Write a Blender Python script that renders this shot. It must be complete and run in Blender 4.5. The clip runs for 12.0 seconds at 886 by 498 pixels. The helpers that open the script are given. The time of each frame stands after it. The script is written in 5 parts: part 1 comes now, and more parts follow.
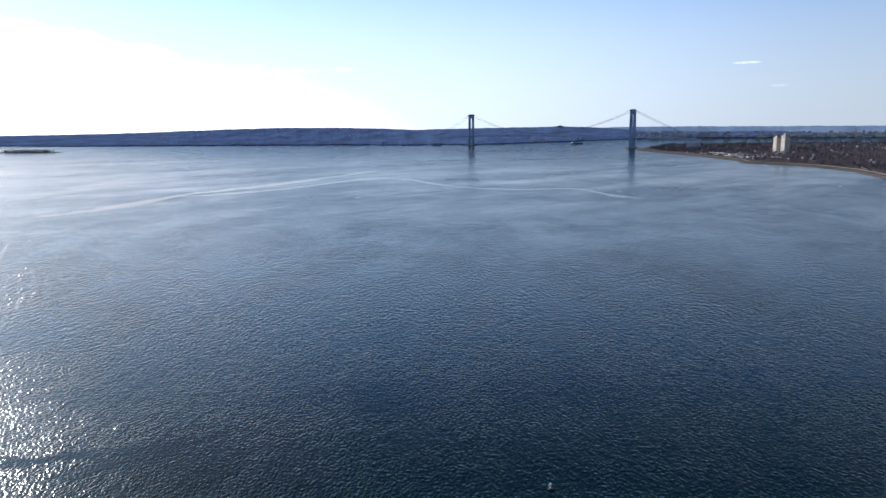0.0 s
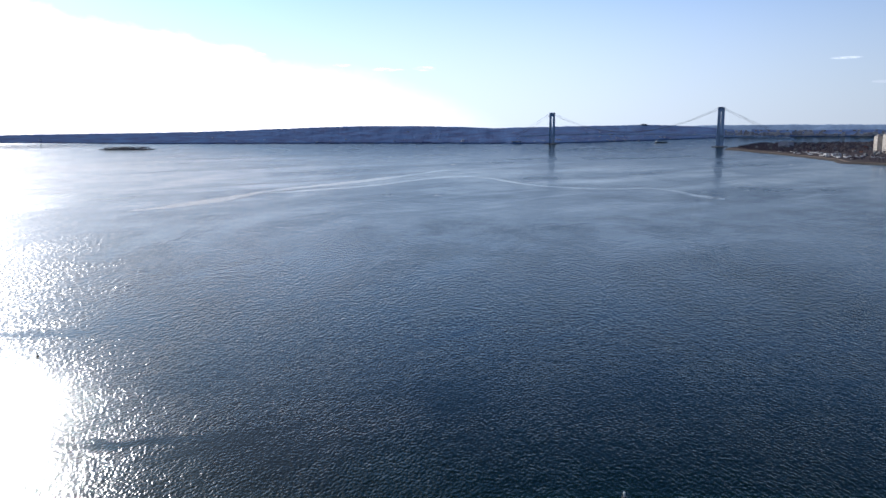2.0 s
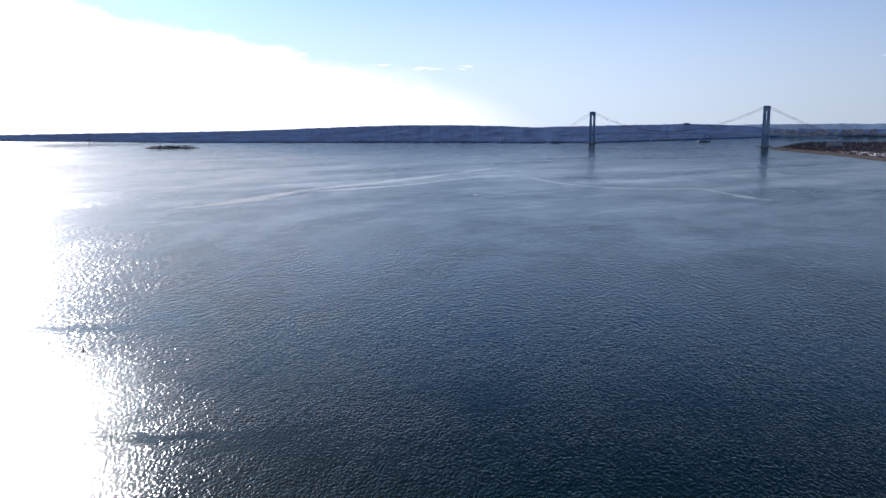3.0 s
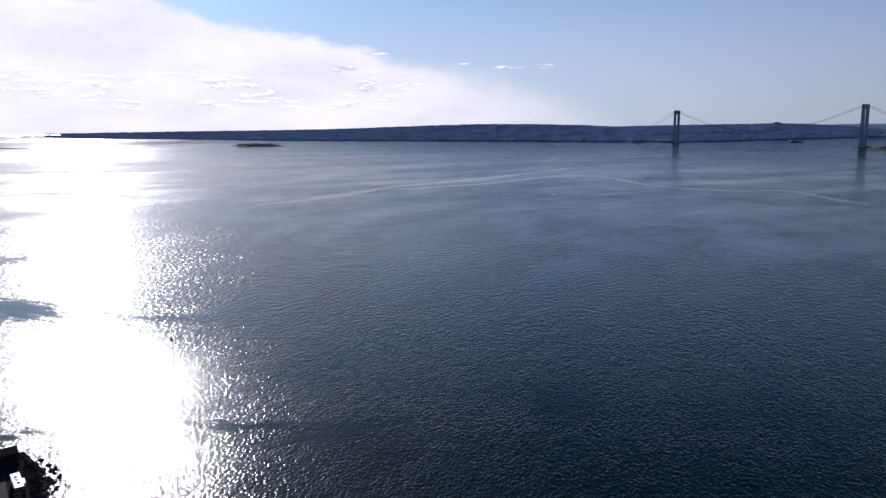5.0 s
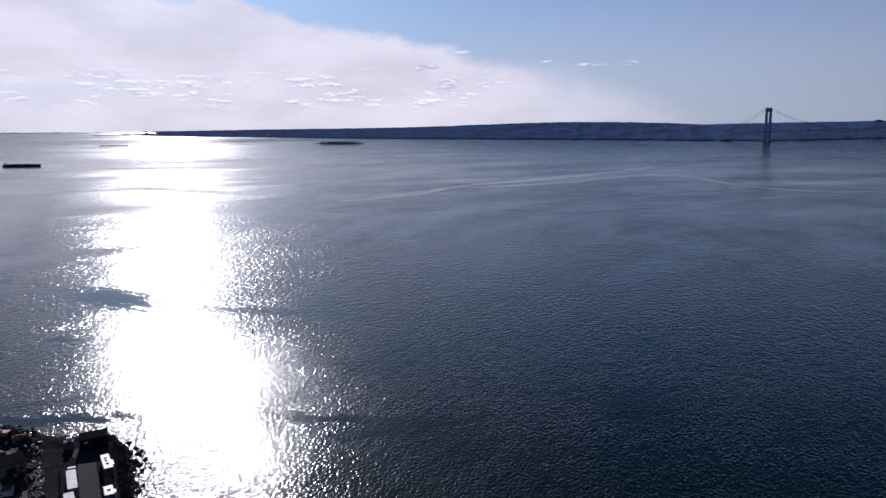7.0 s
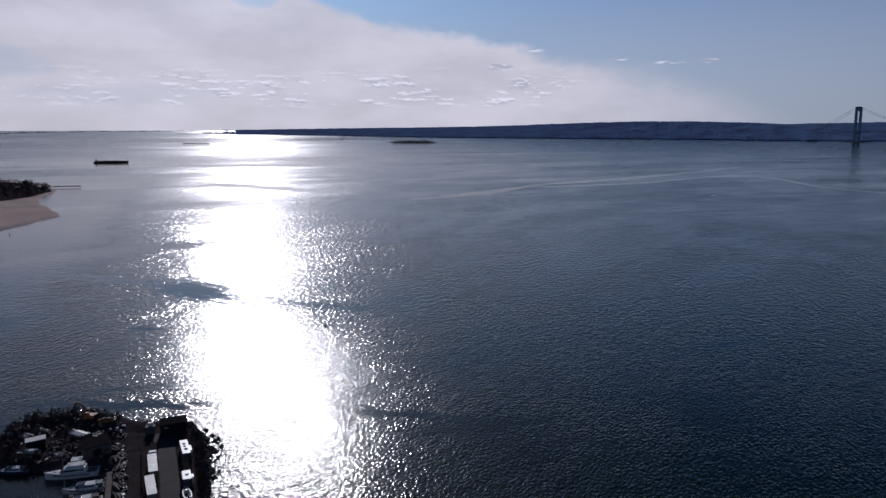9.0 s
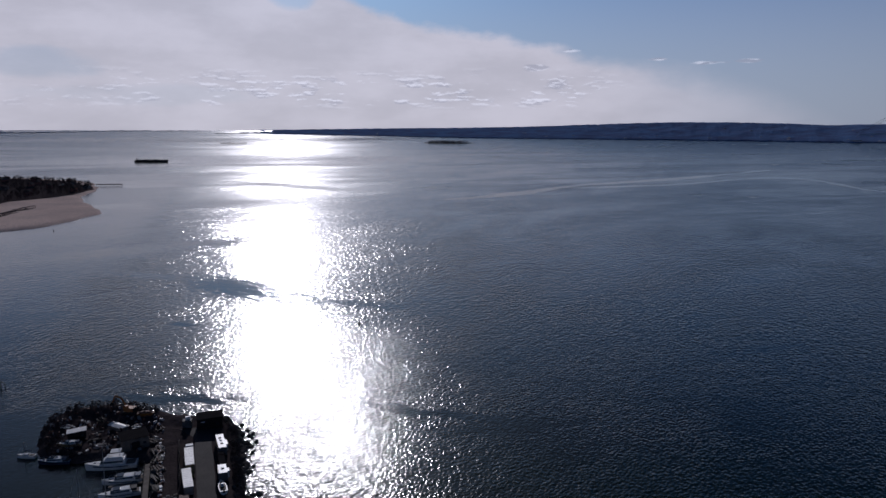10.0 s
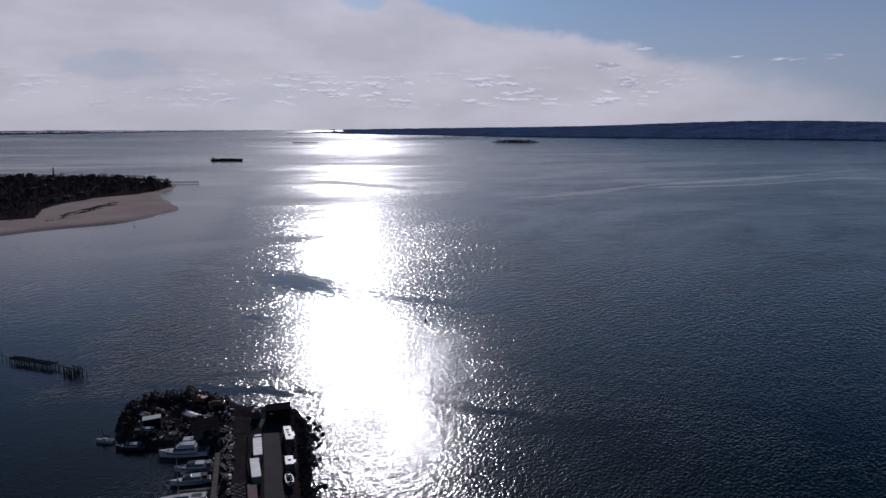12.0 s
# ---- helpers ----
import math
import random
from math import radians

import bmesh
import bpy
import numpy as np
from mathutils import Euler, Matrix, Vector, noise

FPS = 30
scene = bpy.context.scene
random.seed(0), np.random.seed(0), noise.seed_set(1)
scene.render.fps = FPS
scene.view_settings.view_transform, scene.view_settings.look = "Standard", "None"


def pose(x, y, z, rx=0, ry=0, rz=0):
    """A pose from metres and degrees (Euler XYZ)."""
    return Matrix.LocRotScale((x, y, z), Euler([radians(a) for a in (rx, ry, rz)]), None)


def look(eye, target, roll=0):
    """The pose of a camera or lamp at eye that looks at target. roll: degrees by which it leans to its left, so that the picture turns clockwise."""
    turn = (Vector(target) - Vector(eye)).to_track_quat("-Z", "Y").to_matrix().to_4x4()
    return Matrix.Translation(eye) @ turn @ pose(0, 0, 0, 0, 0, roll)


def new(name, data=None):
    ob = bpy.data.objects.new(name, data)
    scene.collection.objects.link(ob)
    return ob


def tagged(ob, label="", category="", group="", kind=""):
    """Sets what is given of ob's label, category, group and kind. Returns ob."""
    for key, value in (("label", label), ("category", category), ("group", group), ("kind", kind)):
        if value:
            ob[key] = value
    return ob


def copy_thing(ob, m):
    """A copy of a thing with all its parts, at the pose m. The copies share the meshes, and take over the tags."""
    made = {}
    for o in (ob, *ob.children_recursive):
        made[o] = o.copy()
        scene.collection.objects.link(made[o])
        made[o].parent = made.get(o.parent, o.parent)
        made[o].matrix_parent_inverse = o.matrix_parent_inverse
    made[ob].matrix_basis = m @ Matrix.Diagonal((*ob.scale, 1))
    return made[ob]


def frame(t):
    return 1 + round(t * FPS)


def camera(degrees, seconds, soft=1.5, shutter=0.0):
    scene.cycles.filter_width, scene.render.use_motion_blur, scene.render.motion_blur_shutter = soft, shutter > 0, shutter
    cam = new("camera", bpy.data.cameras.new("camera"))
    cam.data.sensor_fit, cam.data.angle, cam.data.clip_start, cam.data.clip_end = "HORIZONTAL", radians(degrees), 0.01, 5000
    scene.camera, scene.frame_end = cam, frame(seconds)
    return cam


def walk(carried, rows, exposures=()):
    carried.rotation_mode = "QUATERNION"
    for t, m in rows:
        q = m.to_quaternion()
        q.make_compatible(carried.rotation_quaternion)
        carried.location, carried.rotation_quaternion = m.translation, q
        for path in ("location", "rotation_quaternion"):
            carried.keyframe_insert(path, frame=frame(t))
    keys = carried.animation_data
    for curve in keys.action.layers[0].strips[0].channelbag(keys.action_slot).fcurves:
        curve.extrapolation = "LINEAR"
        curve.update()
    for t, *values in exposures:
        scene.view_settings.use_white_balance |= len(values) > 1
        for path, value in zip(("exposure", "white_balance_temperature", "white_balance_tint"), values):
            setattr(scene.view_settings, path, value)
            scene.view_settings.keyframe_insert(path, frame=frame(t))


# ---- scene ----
cam = camera(61.7, 12.0)
# seconds, eye x, y, z, turn to the left, tilt, roll
PATH = [
    (0.0, -0.00, -0.00, 104.61, 0.002, -9.102, -0.430),
    (0.5, 0.16, 0.65, 104.40, 1.732, -9.099, -0.515),
    (1.0, 0.40, 1.30, 104.20, 3.213, -9.113, -0.549),
    (1.5, 0.75, 2.00, 104.07, 4.660, -9.155, -0.460),
    (2.0, 1.14, 2.58, 104.18, 6.108, -9.182, -0.381),
    (2.5, 1.39, 2.90, 104.50, 7.601, -9.204, -0.390),
    (3.0, 1.68, 3.00, 104.63, 9.093, -9.235, -0.370),
    (5.0, 2.50, 2.59, 104.89, 15.100, -9.295, -0.246),
    (5.5, 2.83, 2.92, 104.92, 16.705, -9.330, -0.256),
    (6.0, 3.02, 3.37, 104.79, 18.285, -9.347, -0.260),
    (6.5, 3.13, 3.91, 104.68, 19.810, -9.364, -0.255),
    (7.0, 3.07, 4.29, 104.60, 21.231, -9.407, -0.272),
    (9.0, 2.18, 4.75, 103.98, 26.702, -9.444, -0.160),
    (9.5, 1.86, 4.82, 103.71, 27.989, -9.412, -0.076),
    (10.0, 1.49, 4.98, 103.40, 29.318, -9.402, -0.029),
    (10.5, 1.23, 5.35, 103.03, 30.660, -9.389, -0.027),
    (11.0, 0.96, 5.87, 102.72, 31.964, -9.416, -0.100),
    (11.5, 0.58, 6.31, 102.36, 33.261, -9.429, -0.162),
    (12.0, 0.20, 6.69, 102.04, 34.533, -9.425, -0.182),
]
# seconds, stops, kelvin, tint
EXPOSURES = [(0.0, 0.34, 6080, 11), (3.0, 0.02, 5980, 14), (4.8, -0.5, 5960, 18), (6.0, -0.7, 5870, 21), (9.0, -1.25, 5800, 19), (12.0, -1.5, 5800, 19)]
walk(cam, [(t, pose(x, y, z, 90 + tilt, 0, turn) @ pose(0, 0, 0, 0, 0, roll)) for t, x, y, z, turn, tilt, roll in PATH], EXPOSURES)

# ---------------------------------------------------------------- world and sun
SUN_AZ, SUN_EL = 41.0, 21.0      # degrees to the left of +y, and above the horizon
sun = new("sun", bpy.data.lights.new("sun", "SUN"))
sun.data.energy, sun.data.angle, sun.data.color = 4.4, radians(0.6), (1.0, 0.95, 0.88)
sun_way = Vector((-math.sin(radians(SUN_AZ)) * math.cos(radians(SUN_EL)), math.cos(radians(SUN_AZ)) * math.cos(radians(SUN_EL)), math.sin(radians(SUN_EL))))
sun.matrix_world = look(sun_way * 400, (0, 0, 0))

world = bpy.data.worlds.new("sky")
scene.world = world
world.use_nodes = True
wn, wl = world.node_tree.nodes, world.node_tree.links
wn.clear()


def wnode(kind, **inputs):
    n = wn.new(kind)
    for k, v in inputs.items():
        n.inputs[k.replace("_", " ")].default_value = v
    return n


def wmath(op, a, b=None, clamp=False):
    n = wn.new("ShaderNodeMath")
    n.operation, n.use_clamp = op, clamp
    for i, v in enumerate((a, b)):
        if v is None:
            continue
        if isinstance(v, (int, float)):
            n.inputs[i].default_value = v
        else:
            wl.new(v, n.inputs[i])
    return n.outputs[0]


def wrange(v, a, b, c=0.0, d=1.0):
    n = wn.new("ShaderNodeMapRange")
    n.interpolation_type = "SMOOTHSTEP"
    wl.new(v, n.inputs[0])
    for i, q in enumerate((a, b, c, d)):
        n.inputs[i + 1].default_value = q
    return n.outputs[0]


def wmix(fac, a, b):
    n = wn.new("ShaderNodeMix")
    n.data_type = "RGBA"
    wl.new(fac, n.inputs[0])
    for i, v in ((6, a), (7, b)):
        if isinstance(v, tuple):
            n.inputs[i].default_value = v
        else:
            wl.new(v, n.inputs[i])
    return n.outputs[2]


sky = wn.new("ShaderNodeTexSky")
sky.sky_type, sky.sun_disc = "NISHITA", False
sky.sun_elevation, sky.sun_rotation = radians(SUN_EL), radians(-SUN_AZ)
sky.altitude, sky.air_density, sky.dust_density, sky.ozone_density = 100, 1.0, 0.7, 3.0
coord = wn.new("ShaderNodeTexCoord")
split = wn.new("ShaderNodeSeparateXYZ")
wl.new(coord.outputs["Generated"], split.inputs[0])
dx, dy, dz = split.outputs


def wnoise(vector, scale, detail, rough, stretch=(1, 1, 1)):
    m = wn.new("ShaderNodeMapping")
    m.inputs["Scale"].default_value = stretch
    wl.new(vector, m.inputs[0])
    n = wnode("ShaderNodeTexNoise", Scale=scale, Detail=detail, Roughness=rough)
    wl.new(m.outputs[0], n.inputs["Vector"])
    return n.outputs[0]


low = wn.new("ShaderNodeCombineXYZ")
turn = wmath("ARCTAN2", dx, dy)
wl.new(wmath("MULTIPLY", turn, 57.3), low.inputs[0]), wl.new(wmath("MULTIPLY", dz, 57.3), low.inputs[1])
# a high sheet of cloud whose lower rim climbs to the left, soft where it thins out, and small low clouds under it
az_deg, el_deg = wmath("MULTIPLY", turn, -57.3), wmath("MULTIPLY", dz, 57.3)
rim = wn.new("ShaderNodeValToRGB")
RIM = [(-10, -2.0), (0, -0.4), (4, 1.4), (6.5, 2.7), (10.8, 3.9), (16.8, 4.9), (20, 5.6), (22, 6.0), (25, 7.0), (31, 7.5), (34, 8.4), (38, 10.2), (45, 11.5), (60, 10.5)]
while len(rim.color_ramp.elements) < len(RIM):
    rim.color_ramp.elements.new(0.5)
for e, (a, h) in zip(rim.color_ramp.elements, RIM):
    e.position, e.color = (a + 10) / 70, (*[(h + 2) / 18] * 3, 1)
wl.new(wmath("DIVIDE", wmath("ADD", az_deg, 10), 70), rim.inputs[0])
soft_edge = wnoise(low.outputs[0], 0.2, 8, 0.58, (1, 1.9, 1))
depth = wmath("SUBTRACT", wmath("ADD", wmath("SUBTRACT", wmath("MULTIPLY", rim.outputs[0], 18), 2), wmath("MULTIPLY", wmath("SUBTRACT", soft_edge, 0.5), 2.6)), el_deg)
sheet = wrange(wmath("DIVIDE", depth, wrange(az_deg, 4, 24, 2.6, 0.75)), -0.25, 1.0)
sheet = wmath("MULTIPLY", sheet, wrange(az_deg, 0, 21, 0.3, 1.0), True)


def wspot(a, e, w, h, torn, size=1.0):
    """1 inside an oval of sky round azimuth a and elevation e, in degrees, fraying outwards."""
    u, v = wmath("DIVIDE", wmath("SUBTRACT", az_deg, a), w), wmath("DIVIDE", wmath("SUBTRACT", el_deg, e), h)
    d = wmath("ADD", wmath("ADD", wmath("MULTIPLY", u, u), wmath("MULTIPLY", v, v)), wmath("MULTIPLY", wmath("SUBTRACT", torn, 0.5), size))
    return wrange(d, 1.0, 0.1)


# thin places in the sheet
for a, e, w, h, thin in ((40.3, 9.2, 2.0, 1.1, 0.6), (57.5, 4.2, 5.0, 1.2, 0.4), (50, 2.2, 9.0, 0.9, 0.2)):
    sheet = wmath("MULTIPLY", sheet, wmath("SUBTRACT", 1.0, wmath("MULTIPLY", wspot(a, e, w, h, soft_edge, 2.4), thin)))
toward = wn.new("ShaderNodeVectorMath")
toward.operation = "DOT_PRODUCT"
wl.new(coord.outputs["Generated"], toward.inputs[0])
toward.inputs[1].default_value = sun_way
# unseen thin veil of cloud round the sun, added to brighten the water's reflections
sheet = wmath("MAXIMUM", sheet, wmath("MULTIPLY", wrange(toward.outputs["Value"], 0.83, 0.98, 0.0, 0.25), wrange(dz, 0.16, 0.27)))
puffs = wnoise(low.outputs[0], 0.55, 6, 0.6, (1, 4.4, 1))
cluster = wrange(wnoise(low.outputs[0], 0.16, 2, 0.5, (1, 3.0, 1)), 0.4, 0.58, -0.12, 0.06)
band = wmath("MULTIPLY", wrange(dz, 0.02, 0.034), wrange(dz, 0.08, 0.05))
side = wmath("MULTIPLY", wrange(turn, -0.24, -0.36), wrange(turn, -1.0, -0.7, 0.45, 1.0))
puff = wmath("MULTIPLY", side, wrange(wmath("ADD", wmath("ADD", puffs, cluster), wmath("MULTIPLY", side, 0.03)), 0.54, 0.665), True)
puff = wmath("MULTIPLY", puff, band, True)
# single small clouds in the clear part
for a, e, w, h in ((13.6, 4.75, 0.8, 0.13), (10.2, 4.42, 1.5, 0.15), (7.3, 4.5, 1.0, 0.19), (-21.8, 4.5, 1.1, 0.12), (-24.0, 2.9, 0.7, 0.11), (19.7, 5.45, 0.8, 0.15), (22.3, 4.3, 1.2, 0.3)):
    puff = wmath("MAXIMUM", puff, wmath("MULTIPLY", wspot(a, e, w, h, puffs, 3.0), 0.9 if a > 0 else 0.35))
haze = wrange(dz, 0.33, 0.0)
# the cloud is lit from behind: brighter towards the sun
glow = wrange(toward.outputs["Value"], 0.25, 0.97, 0.72, 1.08)
grey = wrange(wnoise(low.outputs[0], 0.1, 7, 0.58, (1, 2.6, 1)), 0.34, 0.66, 0.88, 1.06)
white = wn.new("ShaderNodeVectorMath")
white.operation = "SCALE"
white.inputs[0].default_value = (13.9, 13.1, 13.0)
wl.new(wmath("MULTIPLY", glow, grey), white.inputs[3])
pale = wn.new("ShaderNodeVectorMath")
pale.operation = "SCALE"
pale.inputs[0].default_value = (8.5, 9.1, 10.1)
wl.new(wrange(toward.outputs["Value"], 0.25, 0.97, 0.6, 1.12), pale.inputs[3])
clear = wn.new("ShaderNodeVectorMath")
clear.operation = "MULTIPLY"
wl.new(sky.outputs[0], clear.inputs[0])
clear.inputs[1].default_value = (0.31, 0.60, 0.90)
deep = wn.new("ShaderNodeVectorMath")      # clear air darkens towards the zenith
deep.operation = "SCALE"
wl.new(clear.outputs[0], deep.inputs[0]), wl.new(wrange(dz, 0.16, 0.55, 1.25, 0.38), deep.inputs[3])
colour = wmix(wmath("MULTIPLY", haze, 0.82), deep.outputs[0], pale.outputs[0])
colour = wmix(wmath("MULTIPLY", sheet, 0.86), colour, white.outputs[0])
raised = wn.new("ShaderNodeVectorMath")
raised.inputs[1].default_value = (0, 0.16, 0)
wl.new(low.outputs[0], raised.inputs[0])
crown = wrange(wmath("SUBTRACT", puffs, wnoise(raised.outputs[0], 0.55, 6, 0.6, (1, 4.4, 1))), -0.04, 0.1)
colour = wmix(wmath("MULTIPLY", puff, 0.6), colour, wmix(crown, (8.2, 8.4, 9.4, 1), (21.0, 21.0, 21.4, 1)))
back = wnode("ShaderNodeBackground", Strength=0.1)
wl.new(colour, back.inputs[0])
wout = wn.new("ShaderNodeOutputWorld")
wl.new(back.outputs[0], wout.inputs[0])

# ---------------------------------------------------------------- materials


def mat(name, colour, rough=0.8, metal=0.0, vary=0.25, scale=0.5, fine=6.0, bump=0.0, bump_size=0.1, second=None, spread=(0.35, 0.65), jitter=0.0):
    """A surface with patches (scale, per metre), grain (fine), an optional second colour in stains, and relief."""
    m = bpy.data.materials.new(name)
    m.use_nodes = True
    n, l = m.node_tree.nodes, m.node_tree.links
    bsdf = n["Principled BSDF"]
    bsdf.inputs["Roughness"].default_value, bsdf.inputs["Metallic"].default_value = rough, metal
    bsdf.inputs["Specular IOR Level"].default_value = 0.0 if rough >= 0.94 else 0.2 if rough >= 0.85 else 0.5
    tc = n.new("ShaderNodeTexCoord")
    big, small = n.new("ShaderNodeTexNoise"), n.new("ShaderNodeTexNoise")
    big.inputs["Scale"].default_value, big.inputs["Detail"].default_value = scale, 4
    small.inputs["Scale"].default_value, small.inputs["Detail"].default_value = fine, 5
    l.new(tc.outputs["Object"], big.inputs["Vector"]), l.new(tc.outputs["Object"], small.inputs["Vector"])
    ramp = n.new("ShaderNodeMapRange")
    l.new(big.outputs[0], ramp.inputs[0])
    ramp.inputs[1].default_value, ramp.inputs[2].default_value = spread
    two = n.new("ShaderNodeMix")
    two.data_type = "RGBA"
    l.new(ramp.outputs[0], two.inputs[0])
    other = second or tuple(c * (1 - vary) for c in colour)
    two.inputs[6].default_value, two.inputs[7].default_value = (*colour, 1), (*other, 1)
    grain = n.new("ShaderNodeMix")
    grain.data_type, grain.blend_type = "RGBA", "MULTIPLY"
    l.new(two.outputs[2], grain.inputs[6])
    spot = n.new("ShaderNodeMapRange")
    l.new(small.outputs[0], spot.inputs[0])
    spot.inputs[1].default_value, spot.inputs[2].default_value = 0.3, 0.7
    spot.inputs[3].default_value, spot.inputs[4].default_value = 1 - vary, 1 + vary * 0.5
    if jitter:
        info, add = n.new("ShaderNodeObjectInfo"), n.new("ShaderNodeMath")
        add.operation = "MULTIPLY_ADD"
        l.new(info.outputs["Random"], add.inputs[0])
        add.inputs[1].default_value, add.inputs[2].default_value = jitter * 2, 1 - jitter
        times = n.new("ShaderNodeMath")
        times.operation = "MULTIPLY"
        l.new(spot.outputs[0], times.inputs[0]), l.new(add.outputs[0], times.inputs[1])
        l.new(times.outputs[0], grain.inputs[7])
    else:
        l.new(spot.outputs[0], grain.inputs[7])
    grain.inputs[0].default_value = 1
    l.new(grain.outputs[2], bsdf.inputs["Base Color"])
    if bump:
        b = n.new("ShaderNodeBump")
        b.inputs["Strength"].default_value, b.inputs["Distance"].default_value = bump, bump_size
        l.new(small.outputs[0], b.inputs["Height"]), l.new(b.outputs[0], bsdf.inputs["Normal"])
    return m


# calm slicks on the water: middle x, y, half length, half width, turn, and the share of the waves left
SLICKS = [(-224, 190, 34, 4.8, 26, 0.25), (-184, 210, 46, 2.0, 24, 0.45), (-128, 227, 36, 3.2, 15, 0.55), (-350, 350, 60, 20, -10, 0.15), (-420, 350, 45, 9, 8, 0.3), (-305, 269, 9, 3.0, 20, 0.15),
          (-255, 352, 34, 9, 8, 0.55), (-520, 430, 120, 26, 67, 0.35), (-1500, 1500, 420, 70, 26, 0.35), (-880, 1010, 150, 30, -10, 0.4), (-1710, 1770, 620, 330, 44, 0.3), (-2890, 2990, 900, 190, 44, 0.3)]


def water_material(name, amp=1.0, gloss=0.17, patch=False, tear=3.4):
    """Sea water: wind ripples, chop and a faint swell, calmer in broad streaks. patch: fades out along the edge attribute."""
    m = bpy.data.materials.new(name)
    m.use_nodes = True
    n, l = m.node_tree.nodes, m.node_tree.links
    bsdf = n["Principled BSDF"]
    bsdf.inputs["IOR"].default_value, bsdf.inputs["Specular IOR Level"].default_value = 1.333, 0.33
    tc = n.new("ShaderNodeTexCoord")

    def field(scale, detail, rough_, turn_, stretch, warp=0.0, kind="POINT"):
        mp = n.new("ShaderNodeMapping")
        mp.vector_type = kind
        mp.inputs["Rotation"].default_value = (0, 0, radians(turn_))
        mp.inputs["Scale"].default_value = stretch
        l.new(tc.outputs["Object"], mp.inputs[0])
        t = n.new("ShaderNodeTexNoise")
        t.inputs["Scale"].default_value, t.inputs["Detail"].default_value, t.inputs["Roughness"].default_value = scale, detail, rough_
        t.inputs["Distortion"].default_value = warp
        l.new(mp.outputs[0], t.inputs["Vector"])
        return t.outputs[0]

    def rng(v, a, b, c, d):
        r = n.new("ShaderNodeMapRange")
        r.interpolation_type = "SMOOTHSTEP"
        l.new(v, r.inputs[0])
        for i, q in enumerate((a, b, c, d)):
            r.inputs[i + 1].default_value = q
        return r.outputs[0]

    def op(kind, a, b):
        q = n.new("ShaderNodeMath")
        q.operation = kind
        for i, v in enumerate((a, b)):
            if isinstance(v, (int, float)):
                q.inputs[i].default_value = v
            else:
                l.new(v, q.inputs[i])
        return q.outputs[0]

    slick = rng(field(0.0045, 5, 0.6, -38, (1, 0.4, 1), 0.5), 0.46, 0.62, 1.0, 0.6)
    streak = rng(field(0.0016, 5, 0.6, -20, (0.5, 2.2, 1), 0.4), 0.42, 0.6, 1.0, 0.72)
    gust = rng(field(0.02, 3, 0.55, 30, (1, 0.5, 1)), 0.3, 0.7, 0.75, 1.2)
    bars = rng(field(0.05, 6, 0.66, 45, (5, 1, 1), 0.3, "TEXTURE"), 0.52, 0.68, 1.0, 0.62)
    gust = op("MULTIPLY", gust, bars)
    bands = rng(field(0.0045, 5, 0.65, 45, (6, 1, 1), 0.2, "TEXTURE"), 0.42, 0.6, 1.0, 0.42)
    # sheltered water in the lee of the point
    lee_far = n.new("ShaderNodeVectorMath")
    lee_far.operation = "LENGTH"
    l.new(tc.outputs["Object"], lee_far.inputs[0])
    lee = n.new("ShaderNodeVectorMath")
    lee.operation, lee.inputs[1].default_value = "DOT_PRODUCT", (1, 1, 0)
    l.new(tc.outputs["Object"], lee.inputs[0])
    lee_side = rng(op("ADD", lee.outputs["Value"], op("MULTIPLY", op("SUBTRACT", field(0.02, 6, 0.65, 0, (1, 1, 1)), 0.5), 120)), -165, -85, 0.22, 1.0)
    lee_side = op("MAXIMUM", lee_side, rng(lee_far.outputs["Value"], 1100, 2100, 0.0, 1.0))
    basin = n.new("ShaderNodeVectorMath")
    basin.operation, basin.inputs[1].default_value = "DISTANCE", (-238, 108, 0)
    l.new(tc.outputs["Object"], basin.inputs[0])
    lee_side = op("MINIMUM", lee_side, rng(op("ADD", basin.outputs["Value"], op("MULTIPLY", field(0.05, 4, 0.6, 0, (1, 1, 1)), 14)), 45, 78, 0.2, 1.0))
    torn_edge = op("MULTIPLY", op("SUBTRACT", field(0.2, 7, 0.75, 25, (0.35, 1.2, 1), 0.3), 0.5), 5.5)
    still = None
    for x, y, long_, wide_, turn_, left in SLICKS:
        mp = n.new("ShaderNodeMapping")
        mp.vector_type = "TEXTURE"
        mp.inputs["Location"].default_value, mp.inputs["Rotation"].default_value, mp.inputs["Scale"].default_value = (x, y, 0), (0, 0, radians(turn_)), (long_, wide_, 1000)
        l.new(tc.outputs["Object"], mp.inputs[0])
        q = n.new("ShaderNodeVectorMath")
        q.operation = "LENGTH"
        l.new(mp.outputs[0], q.inputs[0])
        q = rng(op("ADD", q.outputs["Value"], torn_edge), 0.5, 1.3, left, 1.0)
        still = q if still is None else op("MINIMUM", still, q)
    calm = op("MULTIPLY", op("MULTIPLY", op("MULTIPLY", op("MULTIPLY", slick, streak), gust), lee_side), still)
    away = n.new("ShaderNodeVectorMath")
    away.operation = "LENGTH"
    l.new(tc.outputs["Object"], away.inputs[0])
    out = away.outputs["Value"]
    # small wind ripples inshore, longer waves out in the open bay
    ripple = op("MULTIPLY", field(1.05, 1, 0.5, 50, (1, 0.58, 1)), rng(out, 260, 560, 0.42, 0.0))
    wavelet = op("MULTIPLY", field(0.56, 1, 0.5, 54, (1, 0.56, 1)), op("MULTIPLY", rng(out, 240, 480, 0.14, 0.6), rng(out, 550, 950, 1.0, 0.0)))
